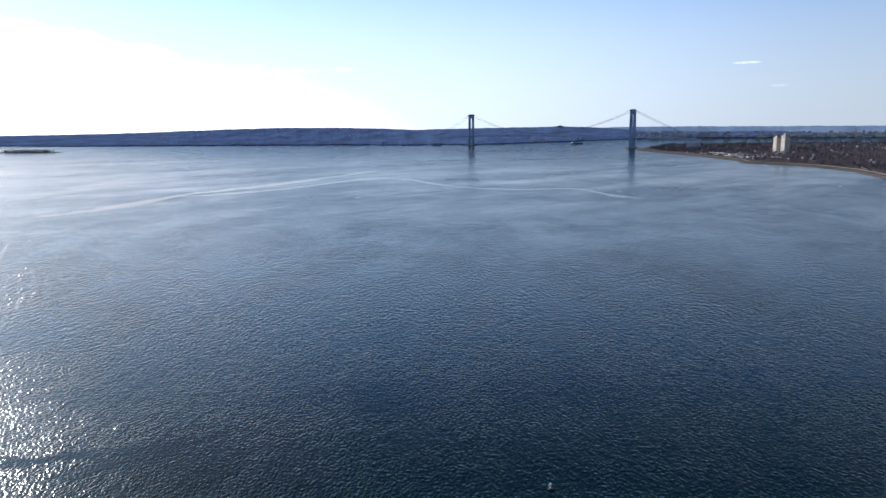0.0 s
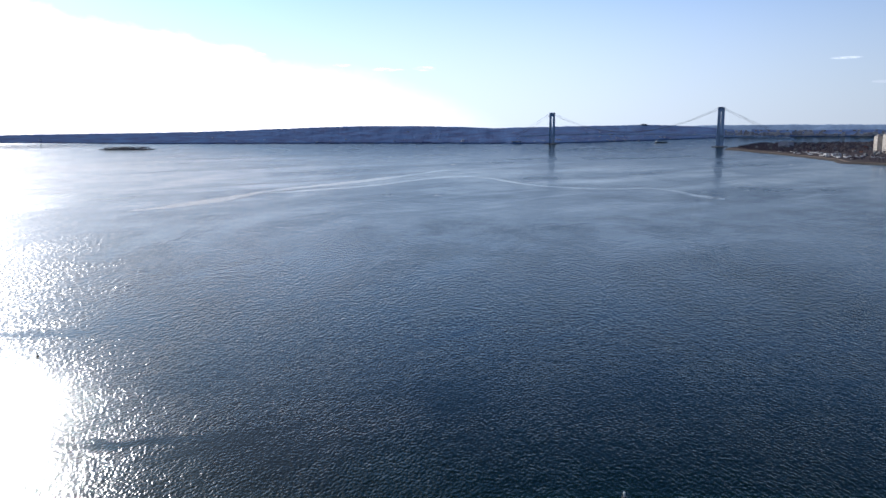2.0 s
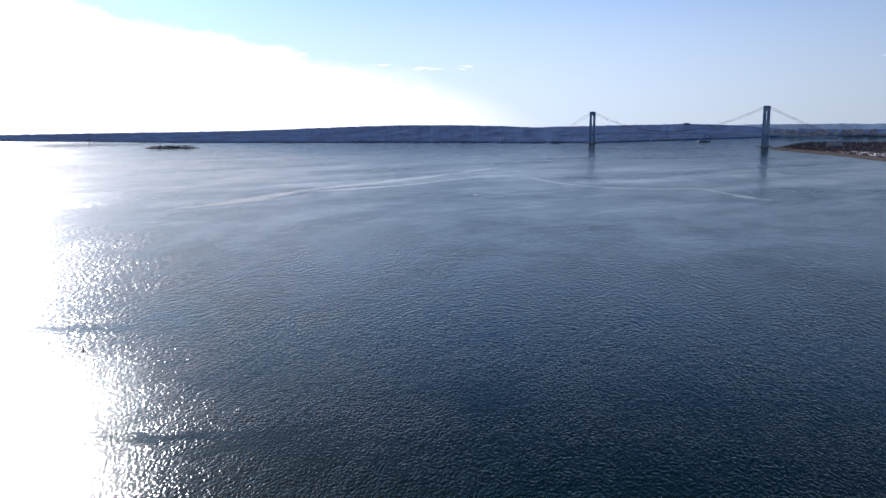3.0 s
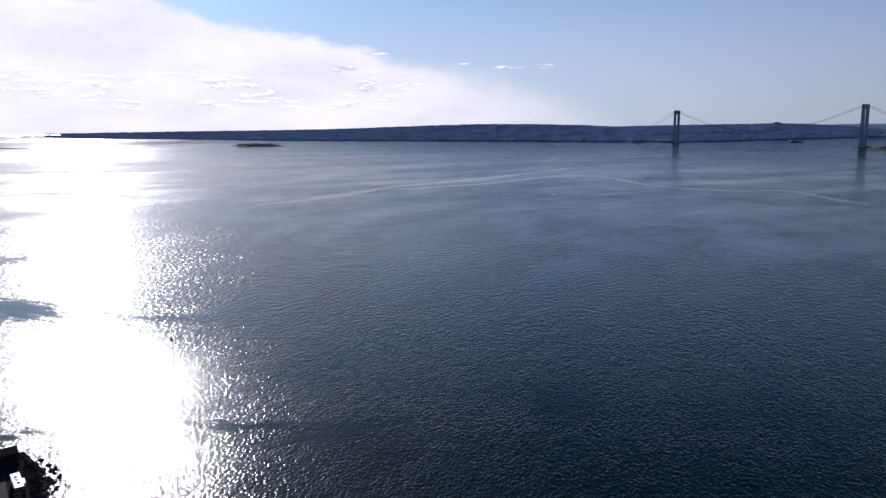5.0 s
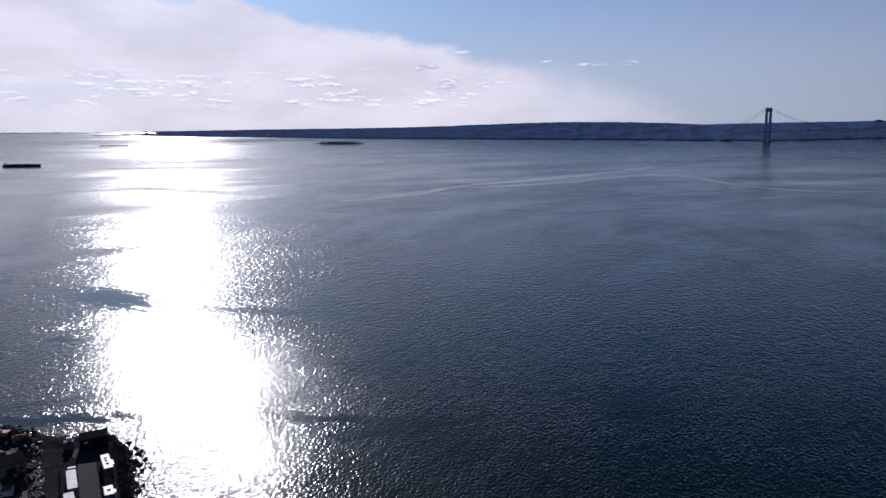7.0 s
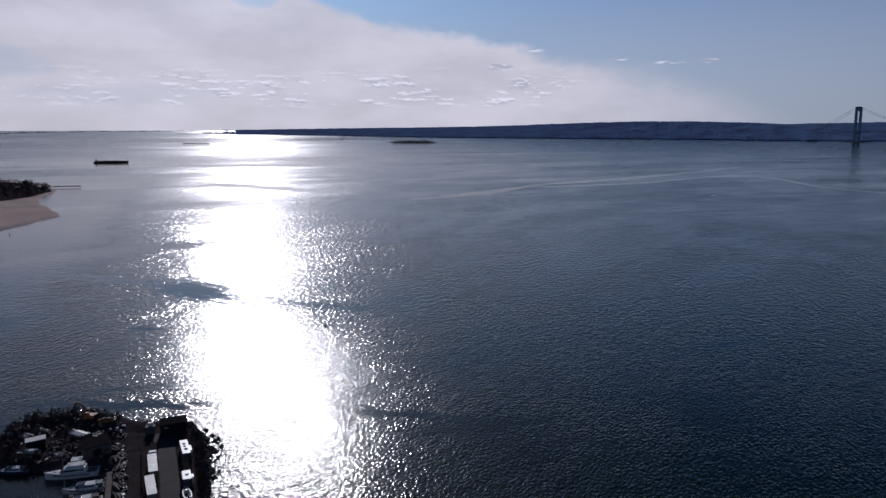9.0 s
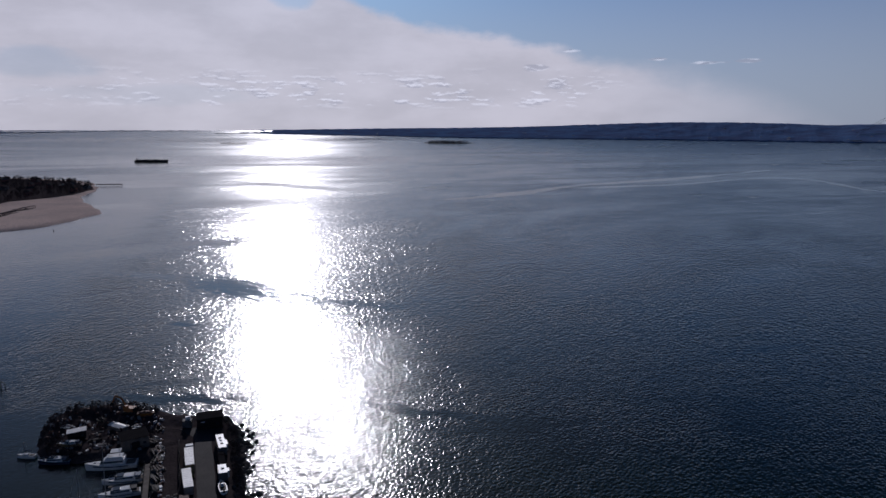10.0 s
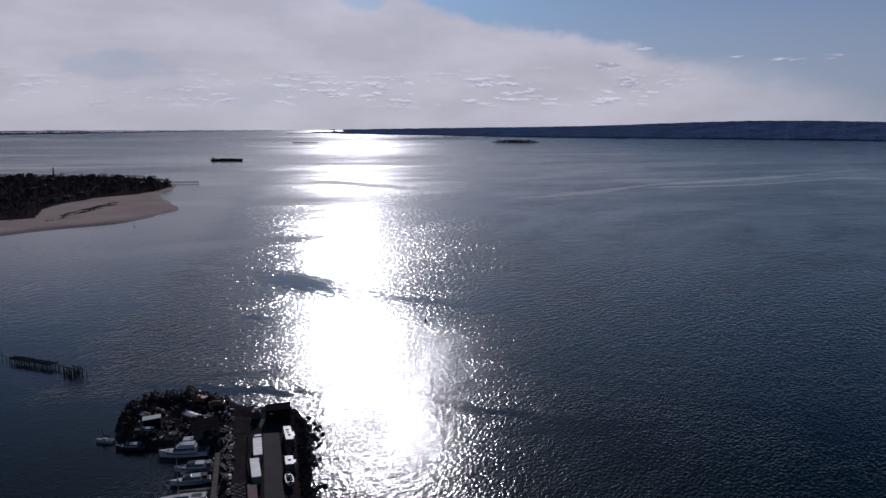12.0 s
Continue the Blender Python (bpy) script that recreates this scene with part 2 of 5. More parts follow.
    chop = op("MULTIPLY", field(0.3, 1, 0.5, 58, (1, 0.5, 1)), op("MULTIPLY", rng(out, 300, 700, 0.25, 0.9), rng(out, 800, 1600, 1.0, 0.25)))
    swell = op("MULTIPLY", field(0.1, 1, 0.5, 62, (1, 0.4, 1)), rng(out, 400, 1200, 0.2, 0.7))
    height = op("ADD", op("ADD", ripple, wavelet), op("ADD", chop, swell))
    b = n.new("ShaderNodeBump")
    b.inputs["Distance"].default_value = amp
    l.new(calm, b.inputs["Strength"])
    l.new(height, b.inputs["Height"])
    l.new(b.outputs[0], bsdf.inputs["Normal"])
    bands = op("MAXIMUM", bands, rng(out, 700, 1500, 1.0, 0.0))
    l.new(op("MULTIPLY", op("MULTIPLY", rng(out, 400, 1400, gloss, gloss * 1.5), op("ADD", 0.5, op("MULTIPLY", bands, 0.5))), op("MULTIPLY", op("ADD", 0.7, op("MULTIPLY", calm, 0.4)), op("ADD", 0.45, op("MULTIPLY", still, 0.55)))), bsdf.inputs["Roughness"])
    tint = n.new("ShaderNodeMix")
    tint.data_type = "RGBA"
    l.new(rng(field(0.0011, 4, 0.6, 10, (1, 1, 1)), 0.35, 0.65, 0, 1), tint.inputs[0])
    tint.inputs[6].default_value, tint.inputs[7].default_value = (0.003, 0.0115, 0.0105, 1), (0.005, 0.016, 0.0145, 1)
    l.new(tint.outputs[2], bsdf.inputs["Base Color"])
    if patch:
        at = n.new("ShaderNodeAttribute")
        at.attribute_name = "edge"
        torn = op("ADD", at.outputs["Fac"], op("MULTIPLY", op("SUBTRACT", field(0.07, 8, 0.74, 10, (1, 0.5, 1), 0.6), 0.5), tear))
        clear, mixed = n.new("ShaderNodeBsdfTransparent"), n.new("ShaderNodeMixShader")
        l.new(rng(torn, 0.1, 0.6, 0, patch), mixed.inputs[0])
        l.new(clear.outputs[0], mixed.inputs[1]), l.new(bsdf.outputs[0], mixed.inputs[2])
        l.new(mixed.outputs[0], n["Material Output"].inputs[0])
    return m


SEA = water_material("sea_water")
STREAK = water_material("current_streak_water", 0.3, 0.08, 0.78, 1.5)
SAND = mat("beach_sand", (0.72, 0.57, 0.50), 0.95, vary=0.2, scale=0.02, fine=0.4, second=(0.60, 0.48, 0.43))
EARTH = mat("dark_earth", (0.075, 0.062, 0.064), 0.95, vary=0.4, scale=0.15, fine=1.5, bump=0.5, bump_size=0.2, second=(0.055, 0.046, 0.048))
ASPHALT = mat("worn_asphalt", (0.048, 0.045, 0.048), 0.9, vary=0.25, scale=0.2, fine=2.0, second=(0.062, 0.057, 0.058))
# the blue here is distance haze mixed into brown bare woods
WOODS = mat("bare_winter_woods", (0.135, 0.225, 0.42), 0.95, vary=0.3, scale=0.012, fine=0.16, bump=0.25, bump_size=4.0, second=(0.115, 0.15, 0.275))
# low far land, its blue-grey carrying the haze in front of it
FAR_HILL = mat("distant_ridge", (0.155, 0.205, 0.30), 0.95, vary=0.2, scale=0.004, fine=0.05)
GRASS = mat("winter_grass", (0.11, 0.10, 0.10), 0.95, vary=0.3, scale=0.02, fine=0.3, second=(0.09, 0.075, 0.08))
TWIGS = mat("bare_twigs", (0.135, 0.115, 0.14), 0.95, vary=0.35, scale=0.03, fine=0.6, second=(0.10, 0.085, 0.105))
SCRUB = mat("dark_leafless_scrub", (0.085, 0.064, 0.062), 0.95, vary=0.35, scale=0.08, fine=0.9, second=(0.055, 0.045, 0.047))
BARK = mat("bark", (0.07, 0.055, 0.045), 0.95, vary=0.3, scale=0.3, fine=3)
STEEL = mat("blue_grey_steel_paint", (0.24, 0.36, 0.52), 0.6, vary=0.15, scale=0.03, fine=0.3)
CABLE = mat("cable_steel", (0.13, 0.15, 0.17), 0.6, vary=0.1, scale=0.03, fine=0.3)
CONCRETE = mat("concrete", (0.38, 0.36, 0.34), 0.9, vary=0.2, scale=0.2, fine=2.0, second=(0.28, 0.27, 0.26))
# concrete with distance haze in its light bluish tone
BRIDGE_STONE = mat("bridge_concrete", (0.44, 0.46, 0.50), 0.95, vary=0.12, scale=0.05, fine=0.5)
# paler and bluer than the nearer ridges: more haze put into the colour
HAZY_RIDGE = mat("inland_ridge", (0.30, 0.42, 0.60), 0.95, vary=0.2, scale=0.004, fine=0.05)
STONE = mat("dark_riprap_stone", (0.12, 0.11, 0.10), 0.95, vary=0.4, scale=0.4, fine=3.0, bump=0.6, bump_size=0.1, second=(0.09, 0.085, 0.08), jitter=0.3)
PALE_BRICK = mat("pale_brick_facade", (0.68, 0.62, 0.54), 0.85, vary=0.1, scale=0.05, fine=0.5)
GLASS = mat("dark_window_glass", (0.03, 0.04, 0.05), 0.12, vary=0.2, scale=0.5, fine=2)
WHITE = mat("white_gelcoat", (0.75, 0.75, 0.74), 0.3, vary=0.08, scale=0.4, fine=2.0, second=(0.62, 0.62, 0.6))
HULL_BLUE = mat("dark_blue_hull_paint", (0.03, 0.05, 0.10), 0.3, vary=0.1, scale=0.5, fine=2)
WHITE_SHEET = mat("white_sheet_roof", (0.78, 0.78, 0.77), 0.5, vary=0.12, scale=0.25, fine=2.0, second=(0.6, 0.59, 0.57))
DARK_SHEET = mat("dark_corrugated_sheet", (0.03, 0.028, 0.03), 0.95, vary=0.25, scale=0.3, fine=2.5)
RUST = mat("rust_red_steel", (0.16, 0.06, 0.04), 0.8, vary=0.3, scale=0.4, fine=2.5, second=(0.1, 0.05, 0.04))
TAN = mat("tan_canvas", (0.35, 0.26, 0.13), 0.85, vary=0.2, scale=0.5, fine=3)
PATH_GREY = mat("worn_path", (0.26, 0.22, 0.19), 0.95, vary=0.25, scale=0.05, fine=0.6)
# container grey; on trailer and motorhome walls the darkness stands in for shade
TRAILER_SIDE = mat("grimy_trailer_side", (0.13, 0.125, 0.12), 0.8, vary=0.2, scale=0.4, fine=2)
TIMBER = mat("grey_weathered_timber", (0.22, 0.19, 0.165), 0.9, vary=0.3, scale=0.5, fine=4, second=(0.14, 0.12, 0.105), jitter=0.15)
OLD_PILE = mat("dark_wet_timber", (0.055, 0.045, 0.04), 0.8, vary=0.35, scale=0.5, fine=3)
ORANGE = mat("orange_machine_paint", (0.45, 0.16, 0.03), 0.5, vary=0.2, scale=0.6, fine=3, second=(0.3, 0.1, 0.03))
RUBBER = mat("black_rubber", (0.02, 0.02, 0.02), 0.8, vary=0.2, scale=1, fine=4)
METAL = mat("grey_aluminium", (0.45, 0.46, 0.47), 0.4, metal=0.8, vary=0.1, scale=1, fine=5)
SHIP_BLACK = mat("black_ship_hull", (0.03, 0.03, 0.032), 0.6, vary=0.2, scale=0.05, fine=0.5)
PAPER_WHITE = mat("white_painted_wall", (0.7, 0.68, 0.65), 0.8, vary=0.15, scale=0.2, fine=1.0, jitter=0.25)
GREY_WALL = mat("grey_siding", (0.33, 0.32, 0.31), 0.85, vary=0.2, scale=0.2, fine=1.0, jitter=0.35)
BRICK_WALL = mat("red_brick_wall", (0.27, 0.13, 0.10), 0.85, vary=0.2, scale=0.2, fine=1.0, jitter=0.25)
ROOF_DARK = mat("dark_shingle_roof", (0.08, 0.07, 0.07), 0.95, vary=0.25, scale=0.3, fine=1.5, jitter=0.35)

# ---------------------------------------------------------------- geometry helpers


class Geo:
    """Vertices and faces of one mesh."""

    def __init__(self):
        self.v, self.f, self.facing = [], [], None

    def add(self, verts, faces):
        n = len(self.v)
        self.v += [tuple(p) for p in verts]
        self.f += [tuple(i + n for i in q) for q in faces]
        return self

    def box(self, x, y, z, sx, sy, sz, turn=0.0, taper=1.0):
        """A box on its base centre; taper narrows its top."""
        c, s = math.cos(radians(turn)), math.sin(radians(turn))
        out = []
        for k, t in ((0, 1.0), (1, taper)):
            for a, b in ((-1, -1), (1, -1), (1, 1), (-1, 1)):
                px_, py_ = a * sx / 2 * t, b * sy / 2 * t
                out.append((x + c * px_ - s * py_, y + s * px_ + c * py_, z + k * sz))
        return self.add(out, [(3, 2, 1, 0), (4, 5, 6, 7), (0, 1, 5, 4), (1, 2, 6, 5), (2, 3, 7, 6), (3, 0, 4, 7)])

    def rod(self, p, q, r0, r1=None, n=6):
        p, q = Vector(p), Vector(q)
        r1 = r0 if r1 is None else r1
        d = (q - p).normalized()
        a = d.cross(Vector((0, 0, 1)) if abs(d.z) < 0.9 else Vector((1, 0, 0))).normalized()
        b = d.cross(a)
        out = []
        for o, r in ((p, r0), (q, r1)):
            out += [o + (a * math.cos(2 * math.pi * i / n) + b * math.sin(2 * math.pi * i / n)) * r for i in range(n)]
        return self.add(out, [(i, (i + 1) % n, n + (i + 1) % n, n + i) for i in range(n)] + [tuple(range(n - 1, -1, -1)), tuple(range(n, 2 * n))])

    def tube(self, points, r, n=5):
        for p, q in zip(points, points[1:]):
            self.rod(p, q, r, n=n)
        return self

    def prism(self, outline, z0, z1, inset=0.0):
        n = len(outline)
        cx_, cy_ = sum(p[0] for p in outline) / n, sum(p[1] for p in outline) / n
        low_ = [(x, y, z0) for x, y in outline]
        top = [(cx_ + (x - cx_) * (1 - inset), cy_ + (y - cy_) * (1 - inset), z1) for x, y in outline]
        return self.add(low_ + top, [(i, (i + 1) % n, n + (i + 1) % n, n + i) for i in range(n)] + [tuple(range(n - 1, -1, -1)), tuple(range(n, 2 * n))])

    def rings(self, rings, close=True):
        """A skin over rings of equal length; capped at both ends."""
        n = len(rings[0])
        faces = []
        for k in range(len(rings) - 1):
            for i in range(n if close else n - 1):
                j = (i + 1) % n
                faces.append((k * n + i, k * n + j, (k + 1) * n + j, (k + 1) * n + i))
        if close:
            faces += [tuple(range(n - 1, -1, -1)), tuple(range((len(rings) - 1) * n, len(rings) * n))]
        return self.add([p for r in rings for p in r], faces)

    def moved(self, m):
        self.v = [tuple(m @ Vector(p)) for p in self.v]
        return self

    def mapped(self, fn, keep=False):
        """Moves every vertex by fn; keep: the surface goes on facing as it did before."""
        if keep:
            me = bpy.data.meshes.new("true_form")
            me.from_pydata(self.v, [], self.f)
            me.update()
            self.facing = [tuple(v.normal) for v in me.vertices]
            bpy.data.meshes.remove(me)
        self.v = [fn(*p) for p in self.v]
        return self

    def mesh(self, name, material, smooth=False):
        me = bpy.data.meshes.new(name)
        me.from_pydata(self.v, [], self.f)
        me.materials.append(material)
        if smooth:
            me.polygons.foreach_set("use_smooth", [True] * len(me.polygons))
        me.update()
        if self.facing:
            me.polygons.foreach_set("use_smooth", [True] * len(me.polygons))
            me.normals_split_custom_set_from_vertices(self.facing)
        return me


def part(name, geo, material, parent, label="", smooth=False):
    ob = new(name, geo.mesh(name, material, smooth))
    ob.parent = parent
    return tagged(ob, label)


def solo(name, geo, material, label, category, group="", kind="", smooth=False):
    return tagged(new(name, geo.mesh(name, material, smooth)), label, category, group, kind)


def base(name, label, category, m=None, group="", kind=""):
    ob = new(name)
    ob.empty_display_size = 0.5
    if m is not None:
        ob.matrix_world = m
    return tagged(ob, label, category, group, kind)


# The sea bends with the earth, and what lies beyond three kilometres is drawn in towards the middle of the flight,
# along the lines of sight, so that the whole bay lies within five.
HUB = Vector((1.5, 4.0, 104.0))


def pull(r):
    return r if r < 3000 else 3000 + 1880 * (1 - 1 / (1 + (r - 3000) / 1880))


def far(x, y, z=0.0):
    r = max(math.hypot(x - HUB.x, y - HUB.y), 1e-3)
    s = pull(r) / r
    z -= r * r / 14.8e6
    return (HUB.x + (x - HUB.x) * s, HUB.y + (y - HUB.y) * s, HUB.z + (z - HUB.z) * s)


def polar(az, r, z=0.0):
    """A place az degrees to the left of +y, r metres off."""
    return (-r * math.sin(radians(az)), r * math.cos(radians(az)), z)


def far_pose(x, y, z=0.0, turn=0.0):
    r = math.hypot(x - HUB.x, y - HUB.y)
    return pose(*far(x, y, z), 0, 0, turn) @ Matrix.Scale(pull(r) / r, 4)


def lerp(table, a, k=1):
    """Column k of a table sorted by its first column, at a."""
    return float(np.interp(a, [r[0] for r in table], [r[k] for r in table]))


def rough(x, y, size, octaves=4):
    return noise.fractal(Vector((x / size, y / size, 3.7)), 1.0, 2.0, octaves)

# ---------------------------------------------------------------- the bay


def sea_sheet():
    g = Geo()
    rings, spokes = [0.0, 60.0], 144
    while rings[-1] < 38000:
        rings.append(rings[-1] * 1.09)
    rows = [[(HUB.x + r * math.cos(2 * math.pi * i / spokes), HUB.y + r * math.sin(2 * math.pi * i / spokes), 0.0) for i in range(spokes)] for r in rings[1:]]
    g.v = [(HUB.x, HUB.y, 0.0)] + [p for row in rows for p in row]
    g.f = [(0, 1 + i, 1 + (i + 1) % spokes) for i in range(spokes)]
    for k in range(len(rows) - 1):
        for i in range(spokes):
            j = (i + 1) % spokes
            g.f.append((1 + k * spokes + i, 1 + (k + 1) * spokes + i, 1 + (k + 1) * spokes + j, 1 + k * spokes + j))
    return g.mapped(far, True)


tagged(solo("water", sea_sheet(), SEA, "dark blue bay water ruffled by light wind", "water", smooth=True), kind="structure")


def slick(points, wide, material, label, seed):
    """A calmer stripe of water along a curved line, lying on the sea."""
    rnd = random.Random(seed)
    n, fine = len(points), []
    for i in range(n - 1):
        p0, p1, p2, p3 = (Vector(points[max(0, min(n - 1, i + k))]) for k in (-1, 0, 1, 2))
        for j in range(10):
            t = j / 10
            fine.append(0.5 * (2 * p1 + (p2 - p0) * t + (2 * p0 - 5 * p1 + 4 * p2 - p3) * t * t + (3 * p1 - p0 - 3 * p2 + p3) * t ** 3))
    fine.append(Vector(points[-1]))
    g, edge, m = Geo(), [], 7
    for i, p in enumerate(fine):
        q = fine[min(i + 1, len(fine) - 1)] - fine[max(i - 1, 0)]
        side_ = Vector((-q.y, q.x)).normalized()
        w = wide * (0.75 + 0.6 * rough(i * 9.0, seed * 50.0, 60)) * (0.35 + 0.65 * min(1, i / 5, (len(fine) - 1 - i) / 5))
        for k in range(m):
            o = p + side_ * w * (k / (m - 1) - 0.5)
            g.v.append(far(o.x, o.y, 0.06))
            ends = min(1.0, i / 4, (len(fine) - 1 - i) / 4)
            edge.append((1 - abs(2 * k / (m - 1) - 1)) * ends)
    for i in range(len(fine) - 1):
        for k in range(m - 1):
            g.f.append((i * m + k, (i + 1) * m + k, (i + 1) * m + k + 1, i * m + k + 1))
    ob = solo("water_slick", g, material, label, "water", kind="structure", smooth=True)
    ob.data.attributes.new("edge", "FLOAT", "POINT").data.foreach_set("value", edge)
    return ob


LINE = "pale curving line of slack water in the current"
slick([(-520, 912), (-466, 1044), (-434, 1255), (-339, 1468), (-243, 1750), (-170, 1990)], 60, STREAK, LINE, 11)
slick([(-440, 1190), (-294, 1364), (-176, 1620), (-77, 1609), (18, 1402), (137, 1310), (229, 1327), (270, 1193), (300, 1110)], 36, STREAK, LINE, 12)


def slope_point(table, az, t, back, seed=0.0):
    """A point of a hillside: az degrees to the left, t from 0 at the shore to 1 on the skyline."""
    shore = lerp(table, az, 1) + 110.0 * rough(az * 300, 7.0 + seed, 260)
    el = lerp(table, az, 2) + 0.02 * rough(az * 300, 90.0 + seed, 130, 5)
    drop = math.degrees(math.atan2(HUB.z - 2.5 + shore ** 2 / 14.8e6, shore))
    near = pull(shore)
    r = near + (back - near) * t
    x, y, _ = polar(az, r)
    rise = t ** 0.85 + 0.07 * math.sin(math.pi * min(t, 1)) * rough(x, y, 170, 4)
    e = -drop + (el + drop) * min(rise, 1.0)
    z = HUB.z + r * math.tan(radians(e)) + (1.2 * rough(x, y, 14, 3) if 0.02 < t < 0.97 else 0.0)
    return (HUB.x + x, HUB.y + y, z)


def ridge(name, table, back, material, label, step=0.06, rows=30, seed=0.0):
    """Land from a shore up to a skyline. table: az, range of the shore, elevation of the skyline in degrees."""
    g = Geo()
    az, stop = min(r[0] for r in table), max(r[0] for r in table)
    cols = int((stop - az) / step)
    for i in range(cols + 1):
        a = az + step * i
        for k in range(rows + 2):
            x, y, z = slope_point(table, a, min(1.0, max(0, k - 1) / (rows - 1)), back, seed)
            if k == 0:
                z -= 6
            elif k == rows + 1:
                x, y, z = x * 1.006, y * 1.006, z - 25
            g.v.append((x, y, z))
    n = rows + 2
    for i in range(cols):
        for k in range(n - 1):
            q = i * n + k
            g.f.append((q, q + n, q + n + 1, q + 1))
    return solo(name, g, material, label, "hills", kind="structure", smooth=True)


WEST_SHORE = [(-16.5, 9800, -0.12), (-14, 8300, -0.02), (-12, 7500, 0.11), (-10, 6750, 0.2), (-9, 6500, 0.23), (-7, 6150, 0.19), (-4.5, 5650, 0.17), (-2, 5420, 0.12),
              (0.5, 5430, 0.09), (2, 5470, 0.04), (4, 5520, 0.14), (8, 5700, 0.25), (12, 5850, 0.27), (16, 5980, 0.18), (19, 6150, 0.09), (22, 6350, -0.02), (26, 6650, -0.1),
              (30, 7300, -0.14), (34, 8200, -0.17), (38, 9100, -0.22), (42, 10800, -0.27), (44.5, 13500, -0.31)]
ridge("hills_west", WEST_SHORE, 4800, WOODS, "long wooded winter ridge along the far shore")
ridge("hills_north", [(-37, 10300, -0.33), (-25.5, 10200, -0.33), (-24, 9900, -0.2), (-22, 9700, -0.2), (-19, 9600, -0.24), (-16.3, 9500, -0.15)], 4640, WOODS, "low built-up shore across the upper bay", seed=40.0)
ridge("hills_inland", [(-46, 15000, 0.10), (-31, 15000, 0.10), (-24, 15500, 0.12), (-18, 15500, 0.16), (-13, 15500, 0.15), (-11, 15500, 0.05)], 4868, HAZY_RIDGE, "ridge far inland with haze put into its pale blue", 0.1, 12, 80.0)
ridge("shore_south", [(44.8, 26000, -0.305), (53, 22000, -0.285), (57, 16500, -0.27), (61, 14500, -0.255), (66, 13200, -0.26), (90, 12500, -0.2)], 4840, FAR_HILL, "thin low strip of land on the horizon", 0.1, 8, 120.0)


def land(name, outline, height, cell, material, label, swell=2.0):
    """Low land inside an outline (x, y), its edge sloping into the water."""
    g = Geo()
    n = len(outline)
    cx_, cy_ = sum(p[0] for p in outline) / n, sum(p[1] for p in outline) / n
    dense = []
    for (x0, y0), (x1, y1) in zip(outline, outline[1:] + outline[:1]):
        steps = max(1, int(math.hypot(x1 - x0, y1 - y0) / cell))
        for i in range(steps):
            t = i / steps
            x, y = x0 + (x1 - x0) * t, y0 + (y1 - y0) * t
            w = rough(x, y, cell * 5) * cell * 0.5
            dense.append((x + w, y + w * 0.6))
    rings = [(0.0, -1.0), (cell * 0.35, height * 0.6), (cell * 1.0, height)]
    inner = [0.9, 0.75, 0.55, 0.3, 0.05]
    rows = []
    for d, z in rings:
        row = []
        for x, y in dense:
            q = math.hypot(cx_ - x, cy_ - y)
            row.append((x + (cx_ - x) * d / q, y + (cy_ - y) * d / q, z))
        rows.append(row)
    for s in inner:
        rows.append([(cx_ + (x - cx_) * s, cy_ + (y - cy_) * s, height + swell * (1 - s) + swell * 0.6 * rough(cx_ + (x - cx_) * s, cy_ + (y - cy_) * s, 300)) for x, y in dense])
    m = len(dense)
    g.v = [p for row in rows for p in row]
    for k in range(len(rows) - 1):
        for i in range(m):
            j = (i + 1) % m
            g.f.append((k * m + i, k * m + j, (k + 1) * m + j, (k + 1) * m + i))
    g.f.append(tuple((len(rows) - 1) * m + i for i in range(m)))
    g.mapped(far, True)
    if sum(v[2] for v in g.facing) < 0:
        g.f, g.facing = [q[::-1] for q in g.f], [tuple(-c for c in v) for v in g.facing]
    return solo(name, g, material, label, "land", kind="structure")


# ---------------------------------------------------------------- the suspension bridge
TOWER_NEAR, TOWER_FAR = Vector((1060, 4180, 0)), Vector((203, 5230, 0))
AXIS = (TOWER_FAR - TOWER_NEAR).normalized()
ACROSS = Vector((-AXIS.y, AXIS.x, 0))
bridge = base("suspension_bridge", "long grey-blue steel suspension bridge with two portal towers", "bridge", Matrix.Translation(far(*(TOWER_NEAR + TOWER_FAR) / 2)))


def on_bridge(g):
    """From along, across and up, counted from the near tower, into the world."""
    inv = bridge.matrix_world.inverted()

    def place(a, b, z):
        p = TOWER_NEAR + AXIS * a + ACROSS * b
        return tuple(inv @ Vector(far(p.x, p.y, z)))

    return g.mapped(place)


SPAN = (TOWER_FAR - TOWER_NEAR).length


def deck_z(a):
    t = (a - SPAN / 2) / (SPAN / 2)
    return 70 - 6.0 * t * t if abs(t) < 1 else 64 - 21 * (abs(t) - 1) - 52 * max(0.0, abs(t) - 1.57)


